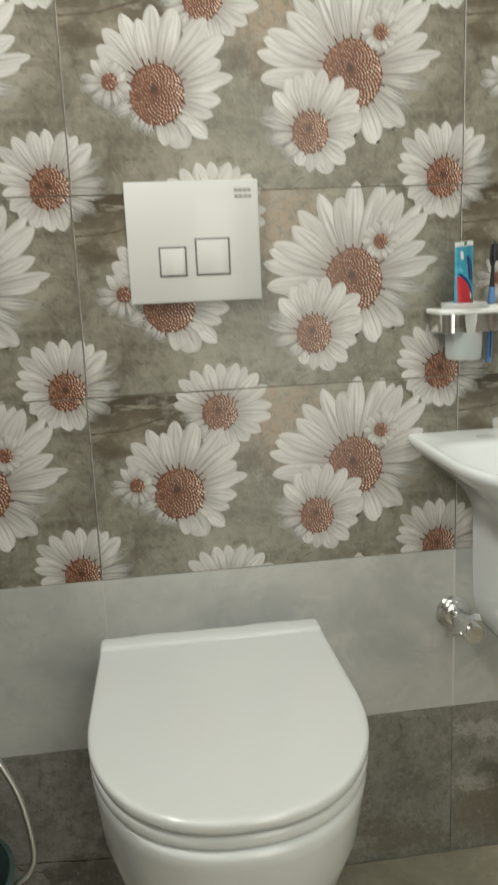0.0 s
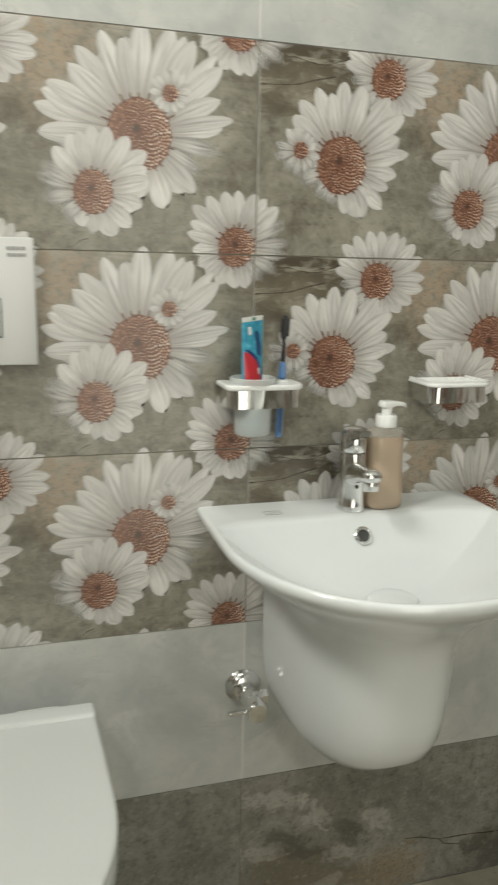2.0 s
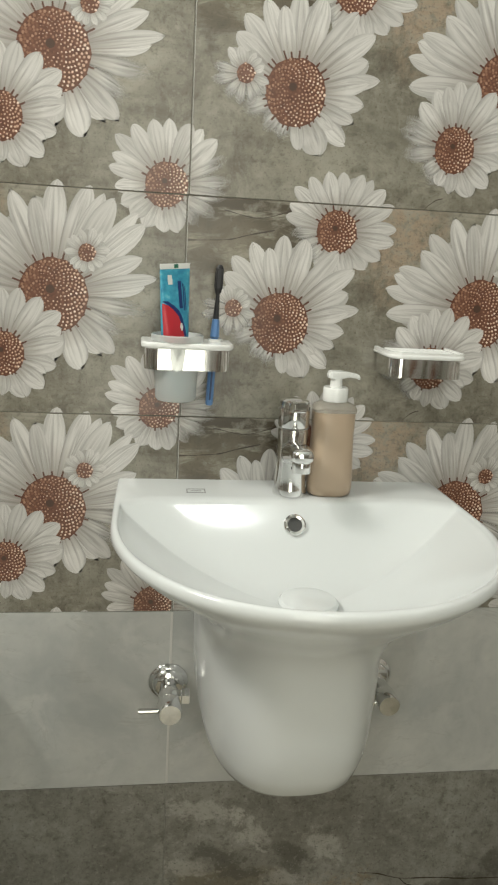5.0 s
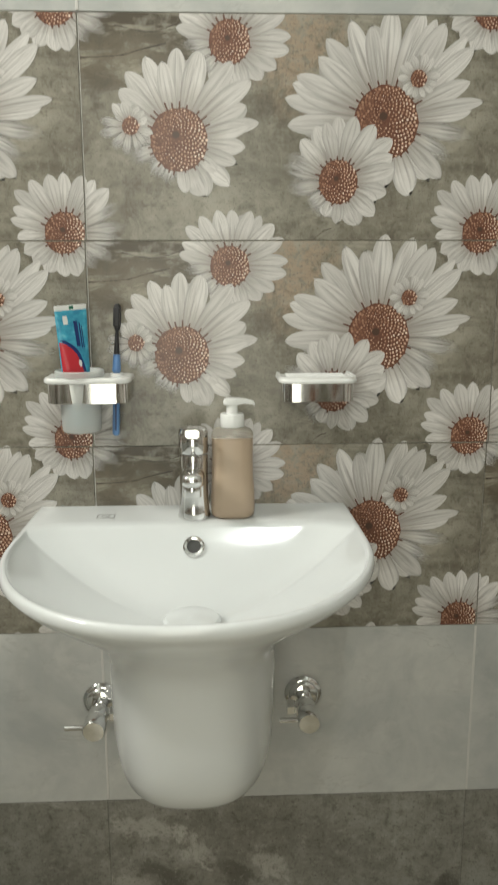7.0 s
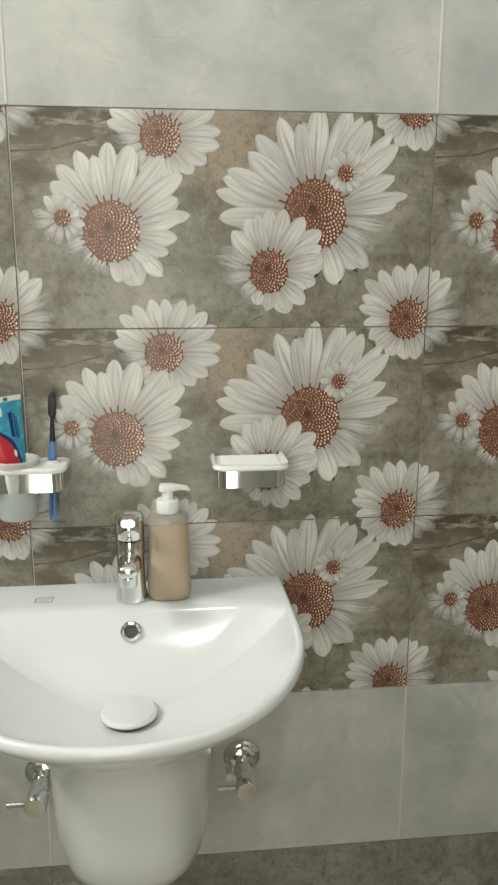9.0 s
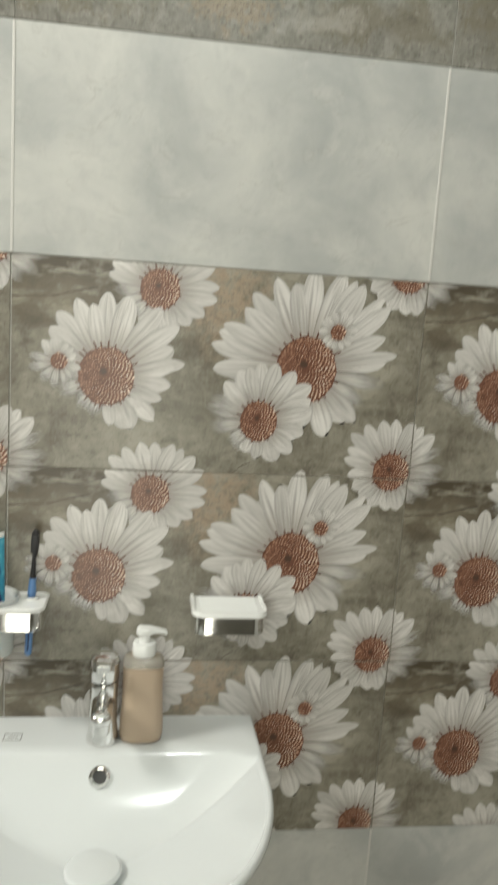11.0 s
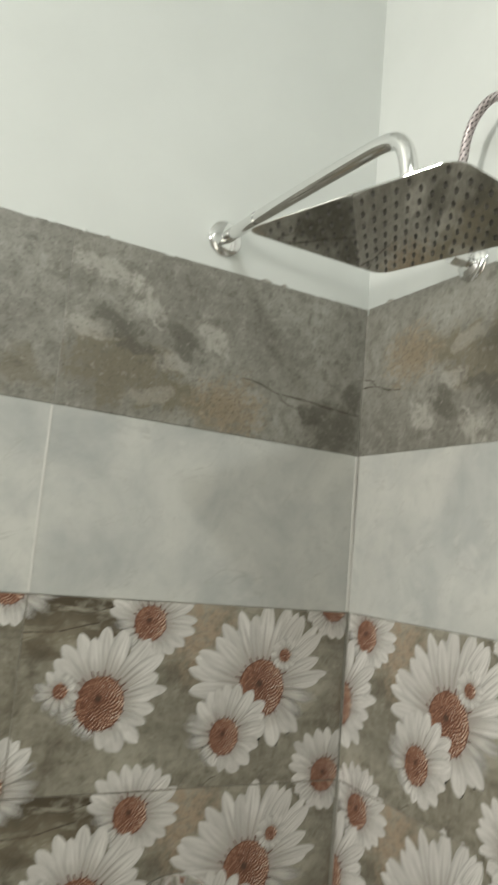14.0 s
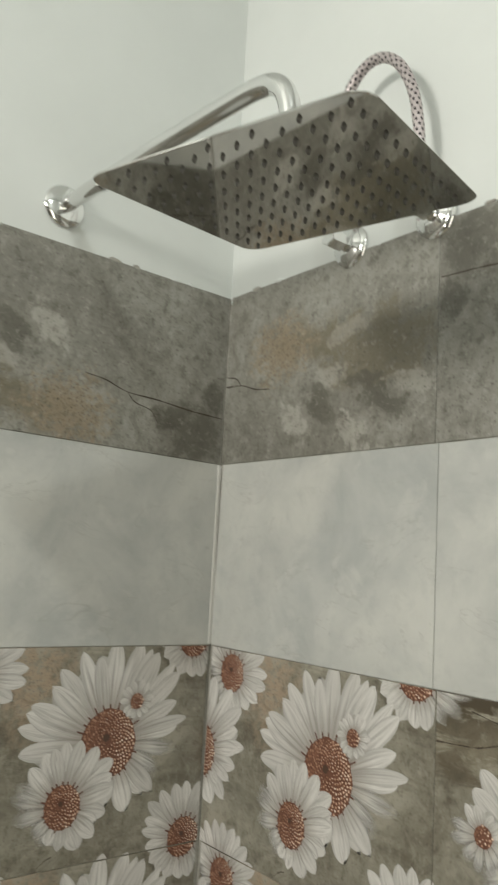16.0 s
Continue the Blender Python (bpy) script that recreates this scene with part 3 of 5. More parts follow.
def draw_crack(bm, points, width, rng):
    """A thin dark crack in the print."""
    last = None
    for i, (x, z) in enumerate(smooth_path([(p[0], p[1], 0) for p in points], 6)[k][:2] for k in range((len(points) - 1) * 6 + 1)):
        w = width * rng.uniform(0.3, 1.0)
        pair = (bm.verts.new((x, -0.00003, z - w)), bm.verts.new((x, -0.00003, z + w)))
        if last:
            bm.faces.new((last[0], pair[0], pair[1], last[1])).material_index = 7
        last = pair


def cut_to(bm, x0, x1, z0, z1):
    for co, no in (((x0, 0, 0), (-1, 0, 0)), ((x1, 0, 0), (1, 0, 0)), ((0, 0, z0), (0, 0, -1)), ((0, 0, z1), (0, 0, 1))):
        bmesh.ops.bisect_plane(bm, geom=bm.verts[:] + bm.edges[:] + bm.faces[:], dist=1e-7, plane_co=co, plane_no=no, clear_outer=True)


def slab(bm, x0, x1, z0, z1):
    """A tile's body with eased edges; its face lies at y = 0."""
    e = 0.0005
    rings(bm, [[(x0, 0.003, z0), (x1, 0.003, z0), (x1, 0.003, z1), (x0, 0.003, z1)],
               [(x0, e, z0), (x1, e, z0), (x1, e, z1), (x0, e, z1)],
               [(x0 + e, 0, z0 + e), (x1 - e, 0, z0 + e), (x1 - e, 0, z1 - e), (x0 + e, 0, z1 - e)]])
    return fix(bm)


def daisy_tile_mesh(name, x0=0.0, x1=TW):
    rng = random.Random(11)
    bm = bmesh.new()
    uv = bm.loops.layers.uv.verify()
    for f in FLOWERS:
        big = max(f["reach"].values())
        state = rng.getstate()
        for dx in (-TW, 0, TW):
            for dz in (-TH, 0, TH):
                if -big < f["x"] + dx < TW + big and -big < f["z"] + dz < TH + big:
                    rng.setstate(state)
                    draw_flower(bm, uv, f, dx, dz, rng)
    draw_crack(bm, [(0.002, 0.243), (0.03, 0.2445), (0.06, 0.247), (0.085, 0.254), (0.12, 0.262)], 0.0012, rng)
    draw_crack(bm, [(0.05, 0.285), (0.09, 0.277), (0.115, 0.280), (0.15, 0.292)], 0.0010, rng)
    draw_crack(bm, [(0.325, 0.0), (0.34, 0.013), (0.352, 0.017)], 0.0010, rng)
    cut_to(bm, x0 + GAP, x1 - GAP, GAP, TH - GAP)
    bmesh.ops.recalc_face_normals(bm, faces=[])
    for fc in bm.faces:
        fc.normal_update()
        if fc.normal.y > 0:
            fc.normal_flip()
    b2 = bmesh.new()
    slab(b2, x0 + GAP * 0.5, x1 - GAP * 0.5, GAP * 0.5, TH - GAP * 0.5)
    tmp = bpy.data.meshes.new("tmp")
    b2.to_mesh(tmp)
    b2.free()
    bm.from_mesh(tmp)
    bpy.data.meshes.remove(tmp)
    me = bpy.data.meshes.new(name)
    bm.to_mesh(me)
    bm.free()
    for m in PRINT_MATS:
        me.materials.append(m)
    return me


def plain_tile_mesh(name, mat, x0=0.0, x1=TW, z0=0.0, h=TH):
    bm = bmesh.new()
    if mat is M_DARK:
        rng = random.Random(4)
        draw_crack(bm, [(0.335, 0.108), (0.37, 0.104), (0.41, 0.092), (0.47, 0.089), (0.53, 0.083), (0.599, 0.080)], 0.0014, rng)
        draw_crack(bm, [(0.41, 0.092), (0.425, 0.078), (0.455, 0.070), (0.47, 0.052)], 0.0012, rng)
        cut_to(bm, x0 + GAP, x1 - GAP, z0 + GAP, z0 + h - GAP)
        for fc in bm.faces:
            fc.material_index = 1
            fc.normal_update()
            if fc.normal.y > 0:
                fc.normal_flip()
        b2 = bmesh.new()
        slab(b2, x0 + GAP * 0.5, x1 - GAP * 0.5, z0 + GAP * 0.5, z0 + h - GAP * 0.5)
        tmp = bpy.data.meshes.new("tmp")
        b2.to_mesh(tmp)
        b2.free()
        bm.from_mesh(tmp)
        bpy.data.meshes.remove(tmp)
        return mesh_of(name, bm, [mat, M_CRACK])
    slab(bm, x0 + GAP * 0.5, x1 - GAP * 0.5, z0 + GAP * 0.5, z0 + h - GAP * 0.5)
    return mesh_of(name, bm, mat)


# ---- the room ----
FLOOR = Z0
TOP = Z0 + 7 * TH


def wall(name, x0, x1, y0, y1, label):
    bm = bmesh.new()
    box(bm, x0, x1, y0, y1, FLOOR - 0.1, CEILING)
    return tagged(part(name, bm, M_PAINT, None, "", None), label, "wall", "", "structure")


wall_main = wall("wall_north", XL - 0.12, XR + 0.12, 0.0042, 0.14, "white painted wall above rows of daisy and stone tiles")
wall_right = wall("wall_east", XR + 0.0042, XR + 0.14, YB - 0.12, 0.0042, "white painted shower wall above daisy and stone tiles")
bm = bmesh.new()
for y0, y1, z0, z1 in ((YB - 0.12, VENT[0], FLOOR - 0.1, CEILING), (VENT[1], 0.0042, FLOOR - 0.1, CEILING), (VENT[0], VENT[1], FLOOR - 0.1, VENT[2]), (VENT[0], VENT[1], VENT[3], CEILING)):
    box(bm, XL - 0.12, XL, y0, y1, z0, z1)
wall_left = tagged(part("wall_west", bm, M_PAINT, None, "", None), "white painted wall over daisy and stone tiles with a high window", "wall", "", "structure")
window_1 = tagged(new("window_1"), "small high frosted window in a white frame", "window", "", "structure")
for y0, y1, z0, z1 in ((VENT[0], VENT[0] + 0.03, VENT[2], VENT[3]), (VENT[1] - 0.03, VENT[1], VENT[2], VENT[3]), (VENT[0] + 0.03, VENT[1] - 0.03, VENT[2], VENT[2] + 0.03), (VENT[0] + 0.03, VENT[1] - 0.03, VENT[3] - 0.03, VENT[3])):
    bm = bmesh.new()
    box(bm, XL - 0.07, XL - 0.02, y0, y1, z0, z1, 0.003, 1)
    part("window_frame", bm, M_PLASTIC, window_1)
bm = bmesh.new()
box(bm, XL - 0.050, XL - 0.045, VENT[0] + 0.03, VENT[1] - 0.03, VENT[2] + 0.03, VENT[3] - 0.03)
part("pane", bm, M_FROST, window_1, "frosted glass pane", None)
bm = bmesh.new()
for x0, x1, z0 in ((XL, DOOR[0], FLOOR - 0.1), (DOOR[1], XR + 0.0042, FLOOR - 0.1), (DOOR[0], DOOR[1], DOOR[3])):
    box(bm, x0, x1, YB - 0.12, YB, z0, CEILING)
wall_back = tagged(part("wall_south", bm, M_PAINT, None, "", None), "white painted wall over stone tiles with an open doorway", "wall", "", "structure")
door_1 = tagged(new("door_1"), "open doorway in a plain white frame", "doorway", "", "structure")
for x0, x1, z0, z1 in ((DOOR[0], DOOR[0] + 0.035, DOOR[2], DOOR[3]), (DOOR[1] - 0.035, DOOR[1], DOOR[2], DOOR[3]), (DOOR[0] + 0.035, DOOR[1] - 0.035, DOOR[3] - 0.035, DOOR[3])):
    bm = bmesh.new()
    box(bm, x0, x1, YB - 0.12, YB + 0.006, z0, z1, 0.003, 1)
    part("door_frame", bm, M_PLASTIC, door_1)
bm = bmesh.new()
box(bm, XL, XR, YB - 1.3, YB - 1.2, FLOOR - 0.1, CEILING)
tagged(part("wall_hall", bm, M_PAINT, None, "", None), "plain white wall of the hall outside", "wall", "", "structure")
bm = bmesh.new()
box(bm, XL - 0.12, XR + 0.14, YB - 0.12, 0.14, CEILING, CEILING + 0.1)
tagged(part("ceiling", bm, M_PAINT, None, "", None), "plain white painted ceiling", "ceiling", "", "structure")
bm = bmesh.new()
box(bm, XL, XR + 0.004, YB, 0.004, FLOOR - 0.1, FLOOR - 0.004)
floor = tagged(part("floor", bm, M_GROUT, None, "", None), "grey-beige stone-look floor tiles with grey grout", "floor", "", "structure")

bm = bmesh.new()
box(bm, XL, XR + 0.003, 0.0018, 0.0041, FLOOR - 0.004, TOP)
part("grout", bm, M_GROUT, wall_main, "", None)
bm = bmesh.new()
box(bm, XR + 0.0018, XR + 0.0041, YB, 0.0017, FLOOR - 0.004, TOP - 0.012)
part("grout", bm, M_GROUT, wall_right, "", None)

ROW_KIND = ("dark", "pale", "daisy", "daisy", "daisy", "pale", "dark")
MESH = {"dark": plain_tile_mesh("stone_tile", M_DARK), "pale": plain_tile_mesh("pale_tile", M_PALE), "daisy": daisy_tile_mesh("daisy_tile"), "plain": plain_tile_mesh("plain_stone_tile", M_DARK2)}
SHIFT = (-0.003, -0.002, -0.002, 0.0, 0.002, 0.003, 0.004)
CUT_L = XL - (X0 - 3 * TW)
END = dict.fromkeys(MESH)
for r, kind in enumerate(ROW_KIND):
    for c in range(-3, 2):
        me = MESH[kind]
        x = X0 + c * TW + SHIFT[r]
        if c == -3:
            if END[kind] is None:
                END[kind] = daisy_tile_mesh("daisy_tile_cut", CUT_L + 0.006, TW) if kind == "daisy" else plain_tile_mesh(kind + "_tile_cut", M_DARK if kind == "dark" else M_PALE, CUT_L + 0.006, TW)
            me = END[kind]
        if kind == "dark" and (r, c) not in ((0, 0), (6, 1), (0, -2), (6, -1)) and c > -3:
            me = MESH["plain"]
        tile = new("tile", me)
        tile.parent = wall_main
        tile.matrix_basis = pose(x, 0, Z0 + r * TH)

# The shower wall starts with a cut tile and runs a little out of level.
FIRST = 0.452
TURNED = plain_tile_mesh("stone_tile_turned", M_DARK, 0.0, FIRST, -0.075)
CUT = {"daisy": daisy_tile_mesh("daisy_tile_corner", TW - FIRST, TW), "pale": plain_tile_mesh("pale_tile_corner", M_PALE, TW - FIRST, TW), "dark": plain_tile_mesh("stone_tile_corner", M_DARK, TW - FIRST, TW)}
for r, kind in enumerate(ROW_KIND):
    for c in range(0, 3):
        tile = new("tile", CUT[kind] if c == 0 else MESH[kind])
        tile.parent = wall_right
        at = pose(XR, 0, Z0 + r * TH, 0, 0, -90) @ pose(0, 0, 0, 0, 1.1, 0) @ pose(-(TW - FIRST) + c * TW, 0, 0)
        if r == 6:
            if c == 0:
                tile.data = TURNED
            at = at @ pose(TW, 0, TH - (0.075 if c == 0 else 0.0), 0, 180, 0)
        tile.matrix_basis = at

# The west wall and the two ends of the south wall carry the same rows.
SOUTH_END = DOOR[0] - XL
ends = {}
for kind in ("dark", "pale", "daisy"):
    for key, x0, x1 in (("east", 0.0, TW), ("rest", 0.0, XR - DOOR[1] - TW), ("west", 0.0, SOUTH_END - TW)):
        ends[kind, key] = MESH["plain" if kind == "dark" else kind] if key == "east" else daisy_tile_mesh("daisy_tile_cut", x0, x1) if kind == "daisy" else plain_tile_mesh(kind + "_tile_cut", M_DARK2 if kind == "dark" else M_PALE, x0, x1)
for r, kind in enumerate(ROW_KIND):
    z = Z0 + r * TH
    whole = ends[kind, "east"]
    rows = [(wall_left, whole, pose(XL + 0.004, YB + c * TW, z, 0, 0, 90)) for c in range(3)]
    rows += [(wall_back, whole, pose(XR, YB + 0.004, z, 0, 0, 180)), (wall_back, ends[kind, "rest"], pose(XR - TW, YB + 0.004, z, 0, 0, 180))]
    rows += [(wall_back, whole, pose(DOOR[0], YB + 0.004, z, 0, 0, 180)), (wall_back, ends[kind, "west"], pose(DOOR[0] - TW, YB + 0.004, z, 0, 0, 180))]
    for parent, me, at in rows:
        tile = new("tile", me)
        tile.parent = parent
        tile.matrix_basis = at

# Pale grout smeared along the pale rows' upright joints, whitened for the edges' glint.
for r in (1, 5):
    for c in range(-2, 2):
        bm = bmesh.new()
        box(bm, -0.0019, 0.0019, -0.0006, 0.001, 0.002, TH - 0.002, 0.0004, 1)
        strip = part("grout_glint_strip", bm, M_JOINT, wall_main, "", None)
        strip.location = (X0 + c * TW + SHIFT[r], 0, Z0 + r * TH)

# Thin white strips beside the daisy joints: smeared grout and the edges' painted glint.
for r in (2, 3, 4):
    for c in (-1, 0):
        bm = bmesh.new()
        box(bm, 0.0010, 0.0018, -0.0006, 0.001, 0.003, TH - 0.003, 0.0003, 1)
        strip = part("grout_glint_strip", bm, M_JOINT, wall_main, "", None)
        strip.location = (X0 + c * TW + SHIFT[r], 0, Z0 + r * TH)

# Dabs of plaster and paint left along the tiles' upper edge.
rng = random.Random(8)
for k in range(26):
    bm = bmesh.new()
    bmesh.ops.create_icosphere(bm, subdivisions=2, radius=1.0)
    sx, sz = rng.uniform(0.004, 0.016), rng.uniform(0.0015, 0.004)
    for vert in bm.verts:
        vert.co *= 1 + rng.uniform(-0.22, 0.22)
        vert.co = Vector((vert.co.x * sx, vert.co.y * 0.0022, vert.co.z * sz))
    on_main = k < 18
    dab = part("plaster_dab", bm, rng.choice((M_PAINT, M_GROUT, M_PAINT)), wall_main if on_main else wall_right, "", 60)
    along = rng.uniform(0.02, 1.19) if on_main else -rng.uniform(0.03, 0.85)
    dab.matrix_basis = pose(along, 0.001, TOP + rng.uniform(-0.001, 0.0015)) if on_main else pose(XR + 0.001, along, TOP + 0.0192 * along + rng.uniform(-0.002, 0.002), 0, 0, -90)

for r in (1, 5):
    bm = bmesh.new()
    box(bm, XR - 0.006, XR + 0.001, -0.0022, 0.001, Z0 + r * TH + 0.002, Z0 + (r + 1) * TH - 0.002, 0.0006, 1)
    part("grout_glint_strip", bm, M_JOINT, wall_main, "", None)

FLOOR_TILE = {}
for i in range(-3, 2):
    for j in range(3):
        x0, x1 = max(X0 + 0.2 + i * TW, XL), min(X0 + 0.2 + (i + 1) * TW, XR)
        y1, y0 = -0.001 - j * TW, max(-0.001 - (j + 1) * TW, YB)
        size = (round(x1 - x0, 4), round(y1 - y0, 4))
        if size not in FLOOR_TILE:
            bm = bmesh.new()
            slab(bm, GAP, size[0] - GAP, GAP, size[1] - GAP)
            FLOOR_TILE[size] = mesh_of("floor_tile", bm, M_FLOOR)
        tile = new("tile", FLOOR_TILE[size])
        tile.parent = floor
        tile.matrix_basis = pose(x0, y0, FLOOR) @ pose(0, 0, 0, 90, 0, 0) @ Matrix.Diagonal((1, -1, -1, 1))

# ---- lamp above the door ----
lamp = thing("wall_lamp", "white bulb lamp on the wall above the door, lit", "lamp")
lamp.location = (LAMP[0], YB, LAMP[2])
bm = bmesh.new()
lathe(bm, [(0.0, 0.0006), (0.045, 0.0006), (0.046, 0.012), (0.030, 0.018), (0.022, 0.030), (0.0, 0.030)], 32, pose(0, 0, 0, -90, 0, 0))
part("holder", bm, M_PLASTIC, lamp)
bm = bmesh.new()
lathe(bm, [(0.0, 0.031), (0.020, 0.031), (0.030, 0.040), (0.034, 0.052), (0.030, 0.064), (0.018, 0.072), (0.0, 0.074)], 32, pose(0, 0, 0, -90, 0, 0))
part("bulb", bm, M_DIFF, lamp, "frosted white bulb")

# ---- toilet ----
TX = -0.430


def seat_outline(w, y_back, y_front, n=40, corner=0.022):
    """A D-shaped outline: straight back with rounded corners, round front."""
    pts = []
    depth = y_back - y_front
    straight = 0.50 * depth
    cy = y_back - straight
    for i in range(n + 1):
        a = math.pi * i / n
        s, c = math.sin(a), math.cos(a)
        pts.append((TX + w * math.copysign(abs(c) ** 0.86, c), cy - (depth - straight) * abs(s) ** 0.93))
    left = [(TX - w * (1 - 0.006 * k), cy + (straight - corner) * k / 5) for k in range(1, 6)]
    pts += left
    wl = w * 0.97
    for k in range(1, 6):
        a = math.pi / 2 * k / 6
        pts.append((TX - wl + corner * (1 - math.cos(a)), y_back - corner + corner * math.sin(a)))
    for k in range(9):
        pts.append((TX - wl + corner + (2 * wl - 2 * corner) * k / 8, y_back))
    for k in range(1, 6):
        a = math.pi / 2 * (1 - k / 6)
        pts.append((TX + wl - corner * (1 - math.cos(a)), y_back - corner + corner * math.sin(a)))
    pts += [(TX + w * (1 - 0.006 * k), cy + (straight - corner) * k / 5) for k in range(5, 0, -1)]
    return pts


SEAT_TOP = 0.514
toilet = thing("toilet", "white wall-hung ceramic toilet with its lid closed", "toilet")
toilet.location = (0, 0, 0)


def bowl_section(w, y_front, z):
    pts = seat_outline(w, 0.0, y_front)
    return [(p[0], p[1], z) for p in pts]


bm = bmesh.new()
rings(bm, [bowl_section(w, yf, z) for w, yf, z in (
    (0.085, -0.24, 0.085), (0.105, -0.275, 0.088), (0.118, -0.300, 0.105), (0.132, -0.335, 0.15), (0.146, -0.375, 0.20), (0.159, -0.415, 0.26), (0.169, -0.452, 0.32), (0.1765, -0.484, 0.375),
    (0.1795, -0.498, 0.42), (0.1815, -0.510, 0.45), (0.1820, -0.515, 0.468), (0.1810, -0.513, 0.474), (0.177, -0.507, 0.4765))])
part("bowl", fix(bm), M_CERAMIC, toilet, "white glazed wall-hung bowl", 50)
bm = bmesh.new()
extrude_outline(bm, seat_outline(0.1780, -0.074, -0.5110), 0.4785, 0.4940, 0.004)
part("seat_ring", bm, M_SEAT, toilet, "", 50)
bm = bmesh.new()
extrude_outline(bm, seat_outline(0.1792, -0.070, -0.5135), 0.4985, SEAT_TOP, 0.0045)
lid = part("lid", bm, M_SEAT, toilet, "closed flat white lid", 50)
bm = bmesh.new()
box(bm, TX - 0.1745, TX + 0.1745, -0.100, -0.062, SEAT_TOP - 0.012, SEAT_TOP + 0.0055, 0.0075, 4)
part("hinge_cover", bm, M_SEAT, lid, "", 50)
for sx in (-1, 1):
    bm = bmesh.new()
    box(bm, TX + sx * 0.09 - 0.032, TX + sx * 0.09 + 0.032, -0.069, -0.058, 0.477, SEAT_TOP + 0.0035, 0.004, 3)
    part("hinge", bm, M_SEAT, toilet, "", 50)

# ---- flush plate ----
plate = thing("flush_plate", "white plastic dual-button flush plate on the daisy tiles", "flush plate")
PX0, PX1, PZ0, PZ1, PY = -0.5185, -0.3185, 1.0315, 1.2085, -0.011
bm = bmesh.new()
box(bm, PX0, PX1, PY, -0.0008, PZ0, PZ1, 0.0022, 2)
part("plate", bm, M_PLASTIC, plate)
for x0, x1, z0, z1 in ((-0.473, -0.431, 1.070, 1.1145), (-0.418, -0.365, 1.070, 1.1255)):
    bm = bmesh.new()
    box(bm, x0, x1, PY - 0.0007, PY + 0.001, z0, z1, 0.0004, 1)
    ring = part("button_gap", bm, M_GREYLINE, plate, "dark grey outline of a button")
    bm = bmesh.new()
    box(bm, x0 + 0.0027, x1 - 0.0027, PY - 0.0022, PY, z0 + 0.0027, z1 - 0.0027, 0.0008, 2)
    part("button", bm, M_PLASTIC, ring)
for z, segs in ((1.1935, ((-0.355, -0.3495), (-0.3485, -0.3430), (-0.3420, -0.3365), (-0.3355, -0.3300))), (1.1845, ((-0.3545, -0.3490), (-0.3480, -0.3425), (-0.3410, -0.3350), (-0.3340, -0.3295)))):
    bm = bmesh.new()
    for a, b in segs:
        box(bm, a, b, PY - 0.0005, PY, z - 0.0024, z + 0.0024)
    part("mark", bm, M_PALELINE, plate, "small grey maker's mark in bars")

# ---- basin ----
BX = 0.1535
RIM = 0.799
basin = thing("wash_basin", "white ceramic wall-hung basin with a half pedestal", "basin")


def rim_outline(grow=0.0, back=0.0, n=56):
    """Basin outline: straight back, sides that open forwards, then a wide round front."""
    pts = []
    wb, wm, ym, yf = 0.235 + grow, 0.2385 + grow, -0.180, -0.4385 - grow
    for i in range(n + 1):
        a = math.pi * i / n
        c, s = math.cos(a), math.sin(a)
        pts.append((BX + wm * math.copysign(abs(c) ** 0.90, c), ym + (yf - ym) * abs(s) ** 0.98))
    m = 8
    for k in range(1, m + 1):
        f = k / m
        pts.append((BX - (wm + (wb - wm) * f ** 1.7), ym + (back - ym) * f))
    for k in range(1, 12):
        pts.append((BX - wb + 2 * wb * k / 12, back))
    for k in range(m, 0, -1):
        f = k / m
        pts.append((BX + (wm + (wb - wm) * f ** 1.7), ym + (back - ym) * f))
    return pts


def inner_outline():
    """The bowl's edge, point for point with the rim."""
    out = []
    for x, y in rim_outline(-0.0095, -0.098):
        out.append((x, min(y, -0.098)))
    # ease the rear corners
    res = []
    for x, y in out:
        d = abs(x - BX)
        res.append((x, min(y, -0.098 - 0.035 * max((d - 0.17) / 0.07, 0.0) ** 2)))
    return res


def mid(a, b, f, z):
    return [((1 - f) * p[0] + f * q[0], (1 - f) * p[1] + f * q[1], z) for p, q in zip(a, b)]


RO, RI = rim_outline(), inner_outline()
DRAIN = (BX + 0.003, -0.226)


def ped_outline(w, yf):
    pts = []
    n = 56
    for i in range(n + 1):
        a = math.pi * i / n
        c, s = math.cos(a), math.sin(a)
        pts.append((BX + w * math.copysign(abs(c) ** 0.74, c), -0.06 + (yf + 0.06) * abs(s) ** 0.80))
    for k in range(1, 9):
        pts.append((BX - w, -0.06 + 0.06 * k / 8))
    for k in range(1, 12):
        pts.append((BX - w + 2 * w * k / 12, 0.0))
    for k in range(8, 0, -1):
        pts.append((BX + w, -0.06 + 0.06 * k / 8))
    return pts


outer = []
for w, yf, z in ((0.050, -0.090, 0.4330), (0.068, -0.140, 0.4343), (0.082, -0.185, 0.4378), (0.0935, -0.222, 0.4450), (0.1035, -0.254, 0.4580), (0.1105, -0.277, 0.4780), (0.1150, -0.292, 0.5050), (0.1172, -0.302, 0.542), (0.1182, -0.308, 0.585), (0.1187, -0.312, 0.625), (0.1190, -0.316, 0.655)):
    outer.append([(x, y, z) for x, y in ped_outline(w, yf)])
P2 = ped_outline(0.1190, -0.318)
for f, z in ((0.05, 0.675), (0.14, 0.695), (0.29, 0.715), (0.48, 0.734), (0.68, 0.752), (0.86, 0.769), (0.955, 0.781)):
    outer.append(mid(P2, RO, f, z))
rim = [mid(RO, RO, 0, 0.789), [(x, y, 0.7955) for x, y in rim_outline(-0.0008)], [(x, y, RIM) for x, y in rim_outline(-0.0035)]]
